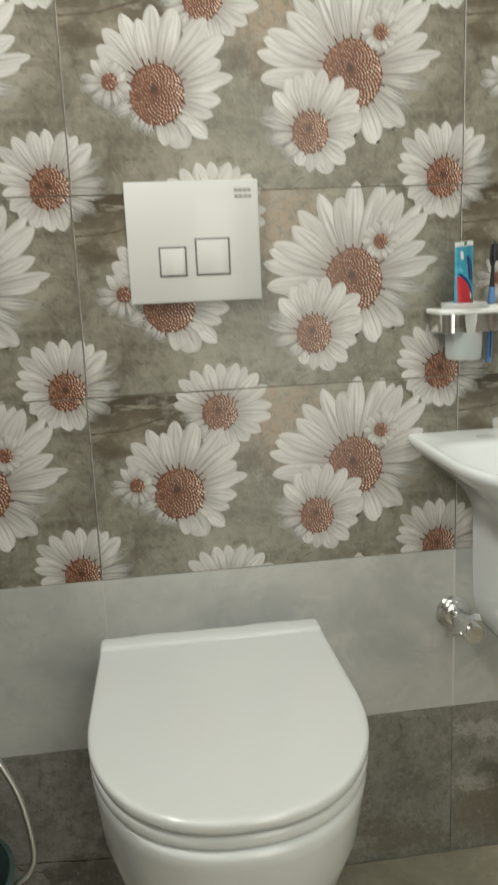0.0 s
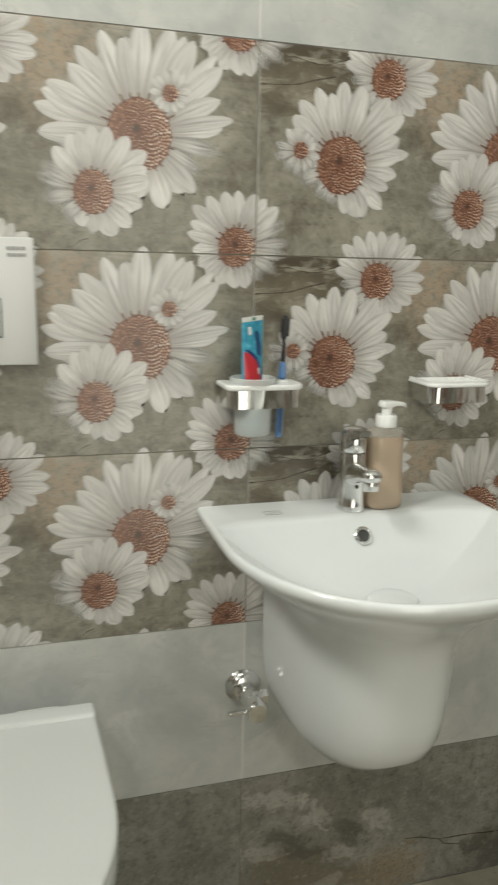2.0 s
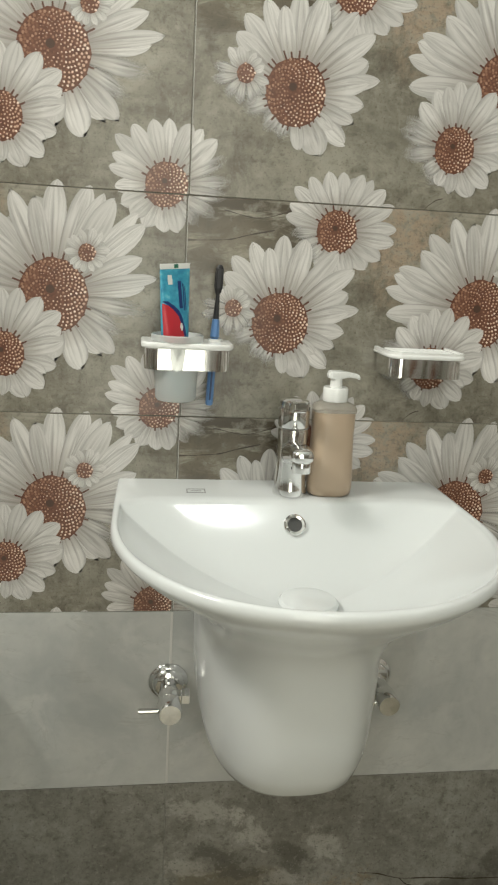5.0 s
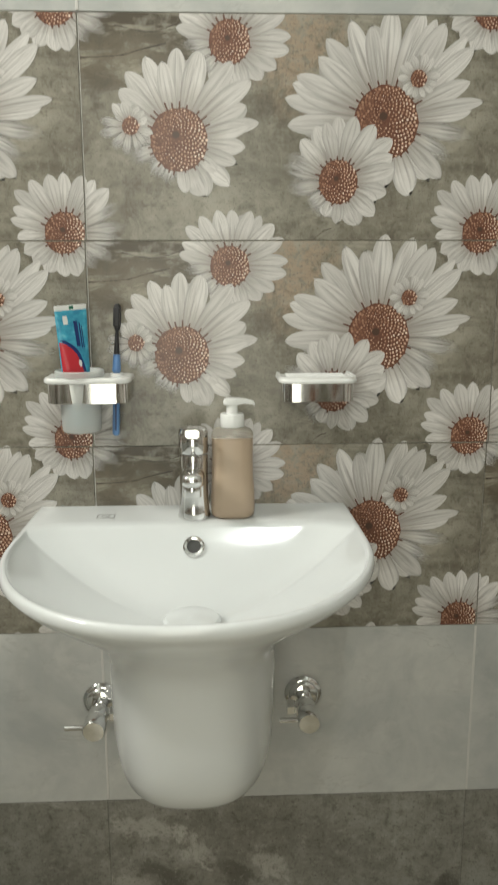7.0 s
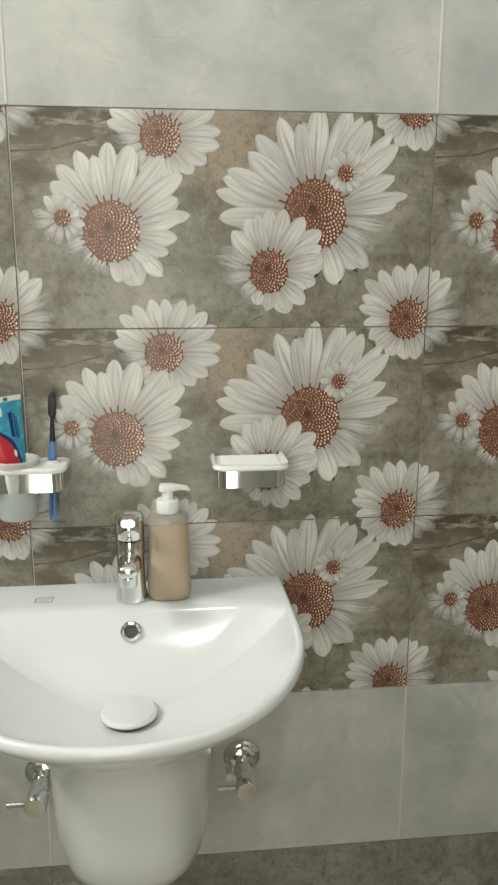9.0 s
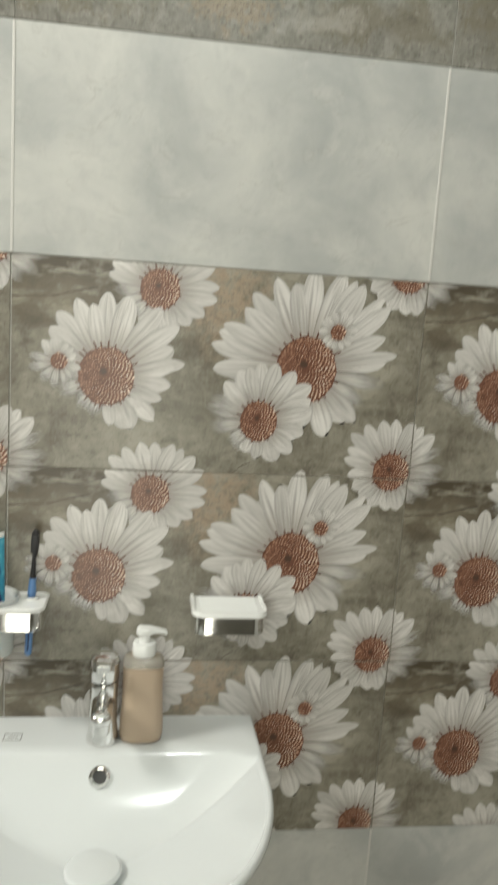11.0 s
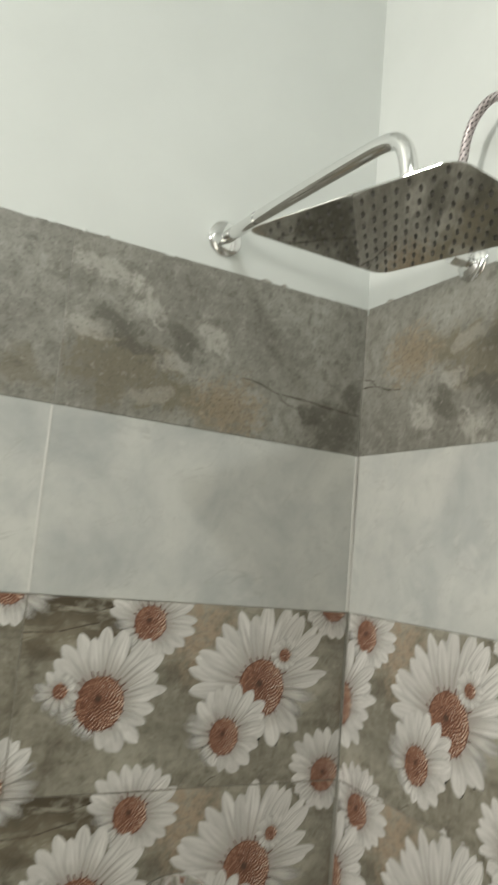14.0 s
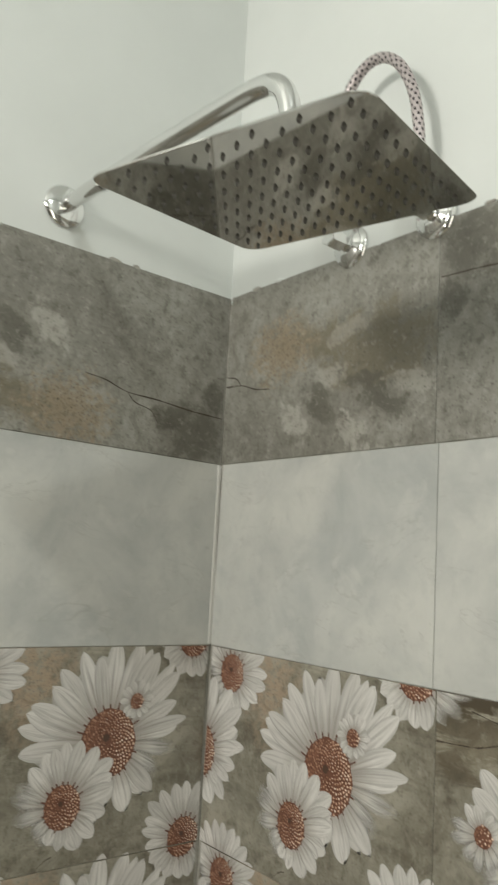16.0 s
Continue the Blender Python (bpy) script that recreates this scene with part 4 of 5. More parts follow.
inner = [mid(RO, RI, 0.80, RIM + 0.0003), mid(RO, RI, 0.95, RIM - 0.0008)]
for s in (1.0, 0.985, 0.95, 0.90, 0.82, 0.72, 0.60, 0.46, 0.32, 0.20, 0.115):
    z = 0.700 + (RIM - 0.004 - 0.700) * s ** 2.1
    inner.append([(DRAIN[0] + (x - DRAIN[0]) * s, DRAIN[1] + (y - DRAIN[1]) * s, z) for x, y in RI])
bm = bmesh.new()
rings(bm, outer + rim + inner)
part("bowl", fix(bm), M_CERAMIC, basin, "glazed bowl with half pedestal", 60)
m = Matrix.Translation((BX + 0.003, -0.1172, 0.7715)) @ pose(0, 0, 0, 54, 0, 0)
bm = bmesh.new()
lathe(bm, [(0.0085, -0.004), (0.0150, -0.004), (0.0150, 0.0015), (0.0130, 0.0030), (0.0098, 0.0022), (0.0085, -0.004)], 32, m)
ov = part("overflow_ring", bm, M_CHROME, basin, "chrome overflow ring")
# No opening is cut; a dark disc paints the shade inside the overflow.
bm = bmesh.new()
lathe(bm, [(0.0, -0.002), (0.0095, -0.002), (0.0095, -0.001), (0.0, -0.001)], 24, m)
part("overflow_shade", bm, M_GAP, ov)
# The drain's dark colour paints the shade in the gap round the plug.
bm = bmesh.new()
lathe(bm, [(0.0, 0.0), (0.026, 0.0), (0.033, 0.004), (0.033, 0.006), (0.0, 0.006)], 32, Matrix.Translation((*DRAIN, 0.7005)))
dr = part("drain", bm, M_GAP, basin, "dark drain below the plug")
bm = bmesh.new()
lathe(bm, [(0.0, 0.0), (0.034, 0.0), (0.0372, 0.002), (0.0372, 0.005), (0.034, 0.0085), (0.02, 0.0115), (0.0, 0.0125)], 40, Matrix.Translation((*DRAIN, 0.7070)))
part("plug", bm, M_CERAMIC, dr, "white domed pop-up plug")
for k, (x0, x1, y0, y1) in enumerate(((0.014, 0.040, -0.0660, -0.0648), (0.014, 0.040, -0.0492, -0.0480), (0.014, 0.0152, -0.0648, -0.0492), (0.0388, 0.040, -0.0648, -0.0492), (0.020, 0.034, -0.0577, -0.0563))):
    bm = bmesh.new()
    box(bm, x0, x1, y0, y1, RIM + 0.0001, RIM + 0.0006)
    part("mark", bm, M_GREYLINE, basin, "fine grey maker's mark")

# ---- basin tap ----
tap = thing("basin_mixer_tap", "chrome single-lever mixer tap on the basin deck", "tap")
FX, FY = BX + 0.003, -0.064
T0 = Matrix.Translation((FX, FY, RIM + 0.0008))
bm = bmesh.new()
lathe(bm, [(0.0, 0.0), (0.0235, 0.0), (0.0240, 0.003), (0.0222, 0.010), (0.0205, 0.035), (0.0200, 0.066), (0.0205, 0.090), (0.0198, 0.0935), (0.0, 0.0935)], 40, T0)
part("body", bm, M_CHROME, tap, "", 50)
bm = bmesh.new()
lathe(bm, [(0.0, 0.0), (0.0205, 0.0), (0.0212, 0.002), (0.0212, 0.030), (0.0195, 0.0355), (0.012, 0.038), (0.0, 0.0385)], 40, T0 @ Matrix.Translation((0, 0, 0.096)))
cap = part("cap", bm, M_CHROME, tap, "", 50)
bm = bmesh.new()
rings(bm, [[(sx * w, y, z) for sx, z in ((-1, z0), (1, z0), (1, z1), (-1, z1))] for y, w, z0, z1 in ((0.0, 0.012, 0.117, 0.1325), (-0.022, 0.0115, 0.118, 0.1335), (-0.034, 0.010, 0.121, 0.1345), (-0.043, 0.0095, 0.125, 0.136))])
bmesh.ops.transform(bm, matrix=T0, verts=bm.verts[:])
fix(bm)
bmesh.ops.bevel(bm, geom=bm.edges[:], offset=0.002, segments=2, affect="EDGES")
part("lever", bm, M_CHROME, cap)
bm = bmesh.new()
secs = []
for y, w, h, z in ((-0.006, 0.0165, 0.017, 0.058), (-0.03, 0.0160, 0.0155, 0.066), (-0.055, 0.0150, 0.0125, 0.071), (-0.072, 0.0145, 0.0105, 0.072), (-0.080, 0.0125, 0.0085, 0.072), (-0.083, 0.008, 0.005, 0.072)):
    secs.append([T0 @ Vector((w * math.copysign(abs(math.cos(a)) ** 0.75, math.cos(a)), y, z + h * math.copysign(abs(math.sin(a)) ** 0.75, math.sin(a)))) for a in (2 * math.pi * k / 28 for k in range(28))])
rings(bm, secs)
spout = part("spout", fix(bm), M_CHROME, tap, "", 60)
bm = bmesh.new()
lathe(bm, [(0.0, -0.012), (0.0110, -0.012), (0.0122, -0.010), (0.0122, 0.006), (0.0, 0.006)], 28, T0 @ Matrix.Translation((0, -0.068, 0.060)) @ pose(0, 0, 0, -12, 0, 0))
part("aerator", bm, M_CHROME, spout)
bm = bmesh.new()
lathe(bm, [(0.0, 0.0), (0.0035, 0.0), (0.0030, 0.0010), (0.0, 0.0010)], 16, T0 @ Matrix.Translation((0.0, -0.0203, 0.042)) @ pose(0, 0, 0, 90, 0, 0))
part("dot", bm, M_GAP, tap, "dark dot on the tap's front")

# ---- soap bottle ----
M_SOAP = plain("beige_liquid_soap", (0.445, 0.345, 0.25), 0.30)
M_CLEAR = Nodes("clear_plastic", 0.15)
M_CLEAR.b.inputs["Transmission Weight"].default_value = 0.8
M_CLEAR = M_CLEAR.color((0.82, 0.78, 0.70)).m
bottle = thing("soap_dispenser", "beige liquid soap bottle with a white pump", "bottle")
SX, SY = 0.2125, -0.061
S0 = Matrix.Translation((SX, SY, RIM + 0.0008))


def bottle_ring(w, d, z, c=0.018):
    out = []
    for sx, sy, flip in ((1, 1, 0), (-1, 1, 1), (-1, -1, 0), (1, -1, 1)):
        arc = [(w - c + c * math.cos(t), d - c + c * math.sin(t)) for t in (0, math.pi / 8, math.pi / 4, 3 * math.pi / 8, math.pi / 2)]
        if flip:
            arc.reverse()
        out += [S0 @ Vector((sx * x, sy * y, z)) for x, y in arc]
    return out


bm = bmesh.new()
rings(bm, [bottle_ring(w, d, z) for w, d, z in ((0.026, 0.019, 0.0), (0.0305, 0.0215, 0.003), (0.0318, 0.0222, 0.012), (0.0315, 0.022, 0.035), (0.0298, 0.021, 0.06), (0.0292, 0.0205, 0.085), (0.0296, 0.021, 0.118))])
part("body", fix(bm), M_SOAP, bottle, "beige soap filling", 50)
bm = bmesh.new()
rings(bm, [bottle_ring(w, d, z, min(c, d - 0.0005)) for w, d, z, c in ((0.0297, 0.0211, 0.1183, 0.012), (0.0296, 0.021, 0.123, 0.012), (0.027, 0.0195, 0.1275, 0.012), (0.0205, 0.017, 0.1305, 0.0125), (0.0165, 0.016, 0.132, 0.0135))])
part("shoulder", fix(bm), M_CLEAR, bottle, "clear empty shoulder", 50)
bm = bmesh.new()
lathe(bm, [(0.0, 0.1325), (0.0168, 0.1325), (0.0175, 0.134), (0.0172, 0.149), (0.0160, 0.1515), (0.0, 0.1515)], 36, S0)
pump = part("pump_collar", bm, M_TRAY, bottle, "white ribbed pump collar")
bm = bmesh.new()
lathe(bm, [(0.0, 0.1515), (0.0085, 0.1515), (0.0080, 0.164), (0.0, 0.164)], 24, S0)
part("stem", bm, M_TRAY, pump)
bm = bmesh.new()
rings(bm, [[S0 @ Vector((x, sy * w, z)) for sy, z in ((-1, z0), (1, z0), (1, z1), (-1, z1))] for x, w, z0, z1 in ((-0.0125, 0.007, 0.164, 0.171), (-0.010, 0.0095, 0.1635, 0.1735), (0.006, 0.0095, 0.1635, 0.1735), (0.016, 0.006, 0.1655, 0.1725), (0.030, 0.0045, 0.1640, 0.1700), (0.0325, 0.004, 0.1605, 0.1675))])
fix(bm)
bmesh.ops.bevel(bm, geom=bm.edges[:], offset=0.0016, segments=2, affect="EDGES")
part("nozzle", bm, M_TRAY, pump)

# ---- chrome shelves on the tiles ----


def tray_outline(x0, x1, depth, r=0.018):
    pts = [(x1, -0.003)]
    for k in range(7):
        a = math.pi / 2 * k / 6
        pts.append((x1 - r * (1 - math.cos(a)), -depth + r - r * math.sin(a)))
    for k in range(7):
        a = math.pi / 2 * (1 - k / 6)
        pts.append((x0 + r * (1 - math.cos(a)), -depth + r - r * math.sin(a)))
    pts.append((x0, -0.003))
    return pts


def ring_band(bm, pts, z0, z1, thick):
    """An open chrome band that follows an outline."""
    c = Vector((sum(p[0] for p in pts) / len(pts), -0.003))
    ins = []
    for p in pts:
        d = Vector(p) - c
        ins.append(c + d * (1 - thick / max(d.length, 1e-4)))
    loop = []
    for o, i in zip(pts, ins):
        loop.append([(o[0], o[1], z0), (o[0], o[1], z1), (i[0], i[1], z1), (i[0], i[1], z0)])
    rings(bm, loop)
    return fix(bm)


def holder(name, label, x0, x1, depth, z, band):
    h = thing(name, label, "bathroom shelf")
    bm = bmesh.new()
    ring_band(bm, tray_outline(x0 + 0.004, x1 - 0.004, depth - 0.004), z - band, z - 0.006, 0.002)
    part("chrome_band", bm, M_CHROME, h, "polished chrome bracket band", 50)
    bm = bmesh.new()
    box(bm, (x0 + x1) / 2 - 0.022, (x0 + x1) / 2 + 0.022, -0.010, -0.0008, z - band - 0.002, z - 0.010, 0.002, 2)
    part("wall_mount", bm, M_CHROME, h)
    return h


soap_dish = holder("soap_dish", "empty white soap tray in a chrome wall bracket", 0.2785, 0.3905, 0.080, 1.0025, 0.034)
bm = bmesh.new()
extrude_outline(bm, tray_outline(0.2785, 0.3905, 0.080), 0.9945, 1.0005, 0.0025)
tray = part("tray", bm, M_TRAY, soap_dish, "white ribbed soap tray", 50)
bm = bmesh.new()
ring_band(bm, tray_outline(0.2795, 0.3895, 0.079), 0.9985, 1.0035, 0.005)
part("rim", bm, M_TRAY, tray, "", 50)
for k in range(11):
    bm = bmesh.new()
    y = -0.012 - 0.0055 * k
    box(bm, 0.292, 0.377, y - 0.0012, y + 0.0012, 1.0000, 1.0022, 0.0006, 1)
    part("rib", bm, M_TRAY, tray)

tumbler_holder = holder("tumbler_holder", "white tray in a chrome wall bracket holding a tumbler", -0.0525, 0.0700, 0.072, 1.0035, 0.036)
CX, CY, HX, HY = -0.0045, -0.040, 0.047, -0.030


def tray_with_hole():
    """The tray's top with a round opening for the tumbler."""
    bm = bmesh.new()
    n = 48
    outl = tray_outline(-0.0525, 0.0700, 0.072, 0.018)

    def on_outline(a):
        d = Vector((math.cos(a), math.sin(a)))
        best = 1.0
        pts = outl + [outl[0]]
        for p, q in zip(pts, pts[1:]):
            e = Vector(q) - Vector(p)
            den = d.x * e.y - d.y * e.x
            if abs(den) < 1e-9:
                continue
            w = Vector(p) - Vector((CX, CY))
            t = (w.x * e.y - w.y * e.x) / den
            s = (w.x * d.y - w.y * d.x) / den
            if t > 0 and -1e-6 <= s <= 1 + 1e-6:
                best = min(best, t)
        return Vector((CX, CY)) + d * best
    angs = [2 * math.pi * k / n for k in range(n)]
    R = 0.0335
    lo, hi = 0.9955, 1.0035
    secs = []
    for inset, z in ((0.002, lo), (0.0, lo + 0.002), (0.0, hi - 0.002), (0.002, hi)):
        secs.append([(*(on_outline(a) - Vector((math.cos(a), math.sin(a))) * inset), z) for a in angs])
    for z in (hi, lo):
        secs.append([(CX + min(R, 0.031) * math.cos(a), CY + min(R, 0.031) * math.sin(a), z) for a in angs])
    rings(bm, secs, False, False)
    return fix(bm)


part("tray", tray_with_hole(), M_TRAY, tumbler_holder, "white tray with a round opening", 40)
bm = bmesh.new()
lathe(bm, [(0.0075, 0.0), (0.0095, 0.0), (0.0095, 0.0035), (0.0075, 0.0035), (0.0075, 0.0)], 24, Matrix.Translation((HX, HY, 1.0035)))
part("brush_collar", bm, M_TRAY, tumbler_holder)

tumbler = thing("tumbler", "frosted glass tumbler hanging in its tray", "tumbler")
bm = bmesh.new()
lathe(bm, [(0.0, 0.0), (0.0255, 0.0), (0.0275, 0.003), (0.0300, 0.075), (0.0306, 0.0795), (0.0345, 0.0800), (0.0352, 0.0870), (0.0335, 0.0885), (0.0320, 0.0875), (0.0288, 0.075), (0.0262, 0.006), (0.0, 0.005)], 40, Matrix.Translation((CX, CY, 0.9240)))
part("glass", bm, M_FROST, tumbler, "", 50)

M_TEAL = Nodes("teal_gel_print", 0.28)
tv = M_TEAL.coords()
M_TEAL = M_TEAL.color(M_TEAL.ramp(M_TEAL.noise(tv, 90, 3, 0.6), [(0.35, (0.035, 0.27, 0.44)), (0.6, (0.07, 0.42, 0.58)), (0.75, (0.22, 0.60, 0.70))])).m
M_RED = plain("red_print", (0.55, 0.030, 0.045), 0.3)
M_NAVY = plain("navy_print", (0.012, 0.035, 0.16), 0.3)
M_GREEN = plain("green_print", (0.02, 0.16, 0.10), 0.3)
paste = thing("toothpaste_tube", "teal and red toothpaste tube standing in the tumbler", "toothpaste")
paste.matrix_basis = pose(-0.0055, -0.0420, 0.9325, 2.0, -3.5, 33)
HT = 0.172


def paste_half(z):
    f = z / HT
    return 0.0185 + 0.0055 * f, 0.0150 * (1 - f) ** 0.8 + 0.0012


def paste_ring(z):
    w, d = paste_half(z)
    return [(w * math.cos(a), d * math.sin(a), z) for a in (2 * math.pi * k / 32 for k in range(32))]


bm = bmesh.new()
rings(bm, [paste_ring(z) for z in (0.0, 0.02, 0.05, 0.08, 0.11, 0.135, 0.155, 0.165)])
part("tube", fix(bm), M_TEAL, paste, "teal printed laminate", 60)
bm = bmesh.new()
rings(bm, [paste_ring(z) for z in (0.1652, 0.1685, HT)])
crimp = part("crimp", fix(bm), M_TRAY, paste, "flat pale crimped end", 60)
bm = bmesh.new()
box(bm, -0.003, 0.003, -0.0032, -0.0022, 0.1665, 0.1712)
part("mark", bm, M_GREEN, crimp)


def paste_patch(name, outline, mat, lift, label=""):
    """A printed patch wrapped on the tube's front; outline rows are (z, from, to) across -1 to 1."""
    bm = bmesh.new()
    rows = []
    for z, a, b in outline:
        w, d = paste_half(z)
        row = []
        for k in range(9):
            x = a + (b - a) * k / 8
            x = max(min(x, 0.97), -0.97)
            row.append((w * x * (1 + lift), -(d * (1 - x * x) ** 0.5 + 0.0002 + lift * 0.02), z))
        rows.append(row)
    rings(bm, rows, False, False, False)
    fix(bm)
    for fc in bm.faces:
        if fc.normal.y > 0:
            fc.normal_flip()
    return part(name, bm, mat, paste, label, 60)


paste_patch("red_field", [(0.060, -0.97, 0.50), (0.075, -0.97, 0.42), (0.090, -0.97, 0.25), (0.105, -0.97, 0.0), (0.113, -0.97, -0.30), (0.119, -0.97, -0.60), (0.122, -0.97, -0.92)], M_RED, 0.010, "red printed field")
paste_patch("navy_curve", [(0.060, 0.50, 0.66), (0.075, 0.42, 0.60), (0.090, 0.25, 0.46), (0.105, 0.0, 0.24), (0.113, -0.30, 0.02), (0.119, -0.60, -0.28), (0.125, -0.95, -0.66)], M_NAVY, 0.014, "navy printed curve")
for a, b, z0, z1 in ((0.02, 0.26, 0.115, 0.150), (0.34, 0.42, 0.112, 0.147), (0.48, 0.54, 0.112, 0.143)):
    paste_patch("lettering_bar", [(z0, a + 0.06, b + 0.06), ((z0 + z1) / 2, a + 0.03, b + 0.03), (z1, a, b)], M_NAVY, 0.018, "navy bar of printed lettering")
paste_patch("badge", [(0.146, -0.58, -0.32), (0.152, -0.60, -0.30), (0.158, -0.58, -0.34)], M_TRAY, 0.018, "small pale printed badge")
paste_patch("white_stroke", [(0.086, 0.16, 0.24), (0.091, 0.06, 0.30), (0.096, 0.10, 0.22)], M_TRAY, 0.016, "pale printed stroke")

M_BLACKP = plain("black_rubber_plastic", (0.018, 0.018, 0.020), 0.45)
M_BLUEP = plain("blue_plastic", (0.12, 0.25, 0.50), 0.30)
M_NAVYP = plain("navy_plastic", (0.02, 0.045, 0.13), 0.35)
brush = thing("toothbrush", "black and blue toothbrush standing in the tray", "toothbrush")
brush.matrix_basis = pose(0.0425, -0.0290, 0.9150, -1.5, 2.4, 0)
bm = bmesh.new()
tube(bm, [(0, 0, z) for z in (0.0, 0.003, 0.03, 0.06, 0.085, 0.0935)], lambda f: 0.0052 * (0.72 if f < 0.05 else 1.0), 16)
part("handle", bm, M_BLUEP, brush, "translucent blue handle", 60)
bm = bmesh.new()
box(bm, -0.0012, 0.0012, -0.0060, -0.0048, 0.008, 0.082, 0.0004, 1)
part("stripe", bm, M_NAVYP, brush, "dark stripe with bars of lettering")
bm = bmesh.new()
tube(bm, [(0, 0, 0.094 + 0.004 * k) for k in range(7)], lambda f: 0.0064 - 0.0016 * f, 16)
part("grip", bm, M_BLUEP, brush, "", 60)
bm = bmesh.new()
tube(bm, [(0, 0, z) for z in (0.1185, 0.126, 0.134, 0.142, 0.150)], lambda f: 0.0042 - 0.0016 * f, 12)
neck = part("neck", bm, M_BLACKP, brush, "", 60)
bm = bmesh.new()
rings(bm, [[(w * math.cos(a), 0.002 + d * math.sin(a), z) for a in (2 * math.pi * k / 20 for k in range(20))] for w, d, z in ((0.002, 0.002, 0.150), (0.0045, 0.003, 0.155), (0.0056, 0.0035, 0.162), (0.0058, 0.0035, 0.178), (0.0050, 0.003, 0.186), (0.0025, 0.002, 0.190))])
part("head", fix(bm), M_BLACKP, brush, "", 60)
bm = bmesh.new()
box(bm, -0.0046, 0.0046, -0.0105, 0.0, 0.158, 0.185, 0.0015, 2)
part("bristles", bm, M_BLACKP, brush, "dense black bristles")

# ---- angle valves below the basin ----


def angle_valve(x, z, side):
    v = thing("angle_valve", "chrome angle valve on the tiles below the basin", "valve", "valves below the basin")
    v.location = (x, 0, z)
    back = pose(0, 0, 0, 90, 0, 0)
    bm = bmesh.new()
    lathe(bm, [(0.0, 0.0008), (0.0300, 0.0008), (0.0310, 0.003), (0.0295, 0.006), (0.0245, 0.0085), (0.0235, 0.011), (0.018, 0.015), (0.0, 0.0155)], 40, back)
    part("flange", bm, M_CHROME, v, "", 40)
    bm = bmesh.new()
    lathe(bm, [(0.0, 0.014), (0.0125, 0.014), (0.0125, 0.03), (0.0150, 0.034), (0.0150, 0.052), (0.0135, 0.056), (0.0135, 0.064), (0.0, 0.064)], 28, back)
    part("body", bm, M_CHROME, v, "", 40)
    bm = bmesh.new()
    m = pose(0, -0.043, 0, 0, 90 * side, 0)
    lathe(bm, [(0.0, 0.0), (0.0105, 0.0), (0.0105, 0.018), (0.0128, 0.019), (0.0128, 0.030), (0.0, 0.030)], 6, m)
    part("outlet", bm, M_CHROME, v, "", 30)
    bm = bmesh.new()
    lathe(bm, [(0.0, 0.0635), (0.0165, 0.0635), (0.0175, 0.066), (0.0175, 0.090), (0.0155, 0.0935), (0.0, 0.094)], 32, back @ pose(0, 0, 0, 0, 0, 0))
    knob = part("knob", bm, M_CHROME, v, "", 40)
    bm = bmesh.new()
    tube(bm, [(-0.012, -0.079, -0.001), (-0.045, -0.079, -0.001)], 0.0042, 12)
    part("lever", bm, M_CHROME, knob)
    return v


angle_valve(0.0, 0.474, 1)
angle_valve(0.3255, 0.478, -1)

# ---- shower mixer on the wall ----
M_COLLAR = plain("glossy_black_collar", (0.02, 0.02, 0.022), 0.12)
mixer = thing("shower_mixer", "chrome round concealed shower mixer with a lever", "shower mixer")
mixer.location = (0.898, 0, 0.975)
back = pose(0, 0, 0, 90, 0, 0)
bm = bmesh.new()
lathe(bm, [(0.0, 0.0009), (0.0880, 0.0009), (0.0890, 0.003), (0.0880, 0.0055), (0.084, 0.0068), (0.0, 0.0075)], 64, back)
part("cover_plate", bm, M_CHROME, mixer, "mirror-bright round cover plate", 40)
bm = bmesh.new()
lathe(bm, [(0.0, 0.007), (0.0270, 0.007), (0.0270, 0.030), (0.0255, 0.033), (0.0, 0.033)], 40, back)
part("sleeve", bm, M_COLLAR, mixer, "glossy black collar", 40)
bm = bmesh.new()
lathe(bm, [(0.0, 0.0335), (0.0235, 0.0335), (0.0245, 0.036), (0.0245, 0.060), (0.0215, 0.068), (0.012, 0.0725), (0.0, 0.0735)], 40, back)
knob = part("knob", bm, M_CHROME, mixer, "", 40)
bm = bmesh.new()
rings(bm, [[(sx * w, y + d * sy, z) for sx, sy in ((-1, -1), (1, -1), (1, 1), (-1, 1))] for y, w, d, z in ((-0.054, 0.010, 0.007, -0.012), (-0.060, 0.0085, 0.006, -0.045), (-0.070, 0.0070, 0.005, -0.085), (-0.074, 0.0065, 0.0045, -0.096))])
fix(bm)
bmesh.ops.bevel(bm, geom=bm.edges[:], offset=0.0025, segments=2, affect="EDGES")
part("lever", bm, M_CHROME, knob)

# ---- overhead shower ----
shower = thing("overhead_shower", "large square mirror-steel rain shower on a chrome arm", "shower")
RX, RZ = 0.886, 2.155
HC = Vector((0.900, -0.517, 1.990))
bm = bmesh.new()
lathe(bm, [(0.0, -0.0035), (0.0325, -0.0035), (0.0335, 0.001), (0.0320, 0.0035), (0.026, 0.006), (0.0145, 0.0085), (0.0, 0.009)], 40, Matrix.Translation((RX, 0, RZ)) @ back)
part("flange", bm, M_CHROME, shower, "", 40)
bm = bmesh.new()
tube(bm, smooth_path([(RX, -0.004, RZ), (RX, -0.10, RZ - 0.005), (RX, -0.25, RZ - 0.015), (RX + 0.001, -0.40, RZ - 0.026), (RX + 0.002, -0.470, RZ - 0.033), (RX + 0.004, -0.500, RZ - 0.046), (RX + 0.007, -0.512, RZ - 0.072), (RX + 0.010, -0.516, RZ - 0.120)], 8), 0.0118, 24)
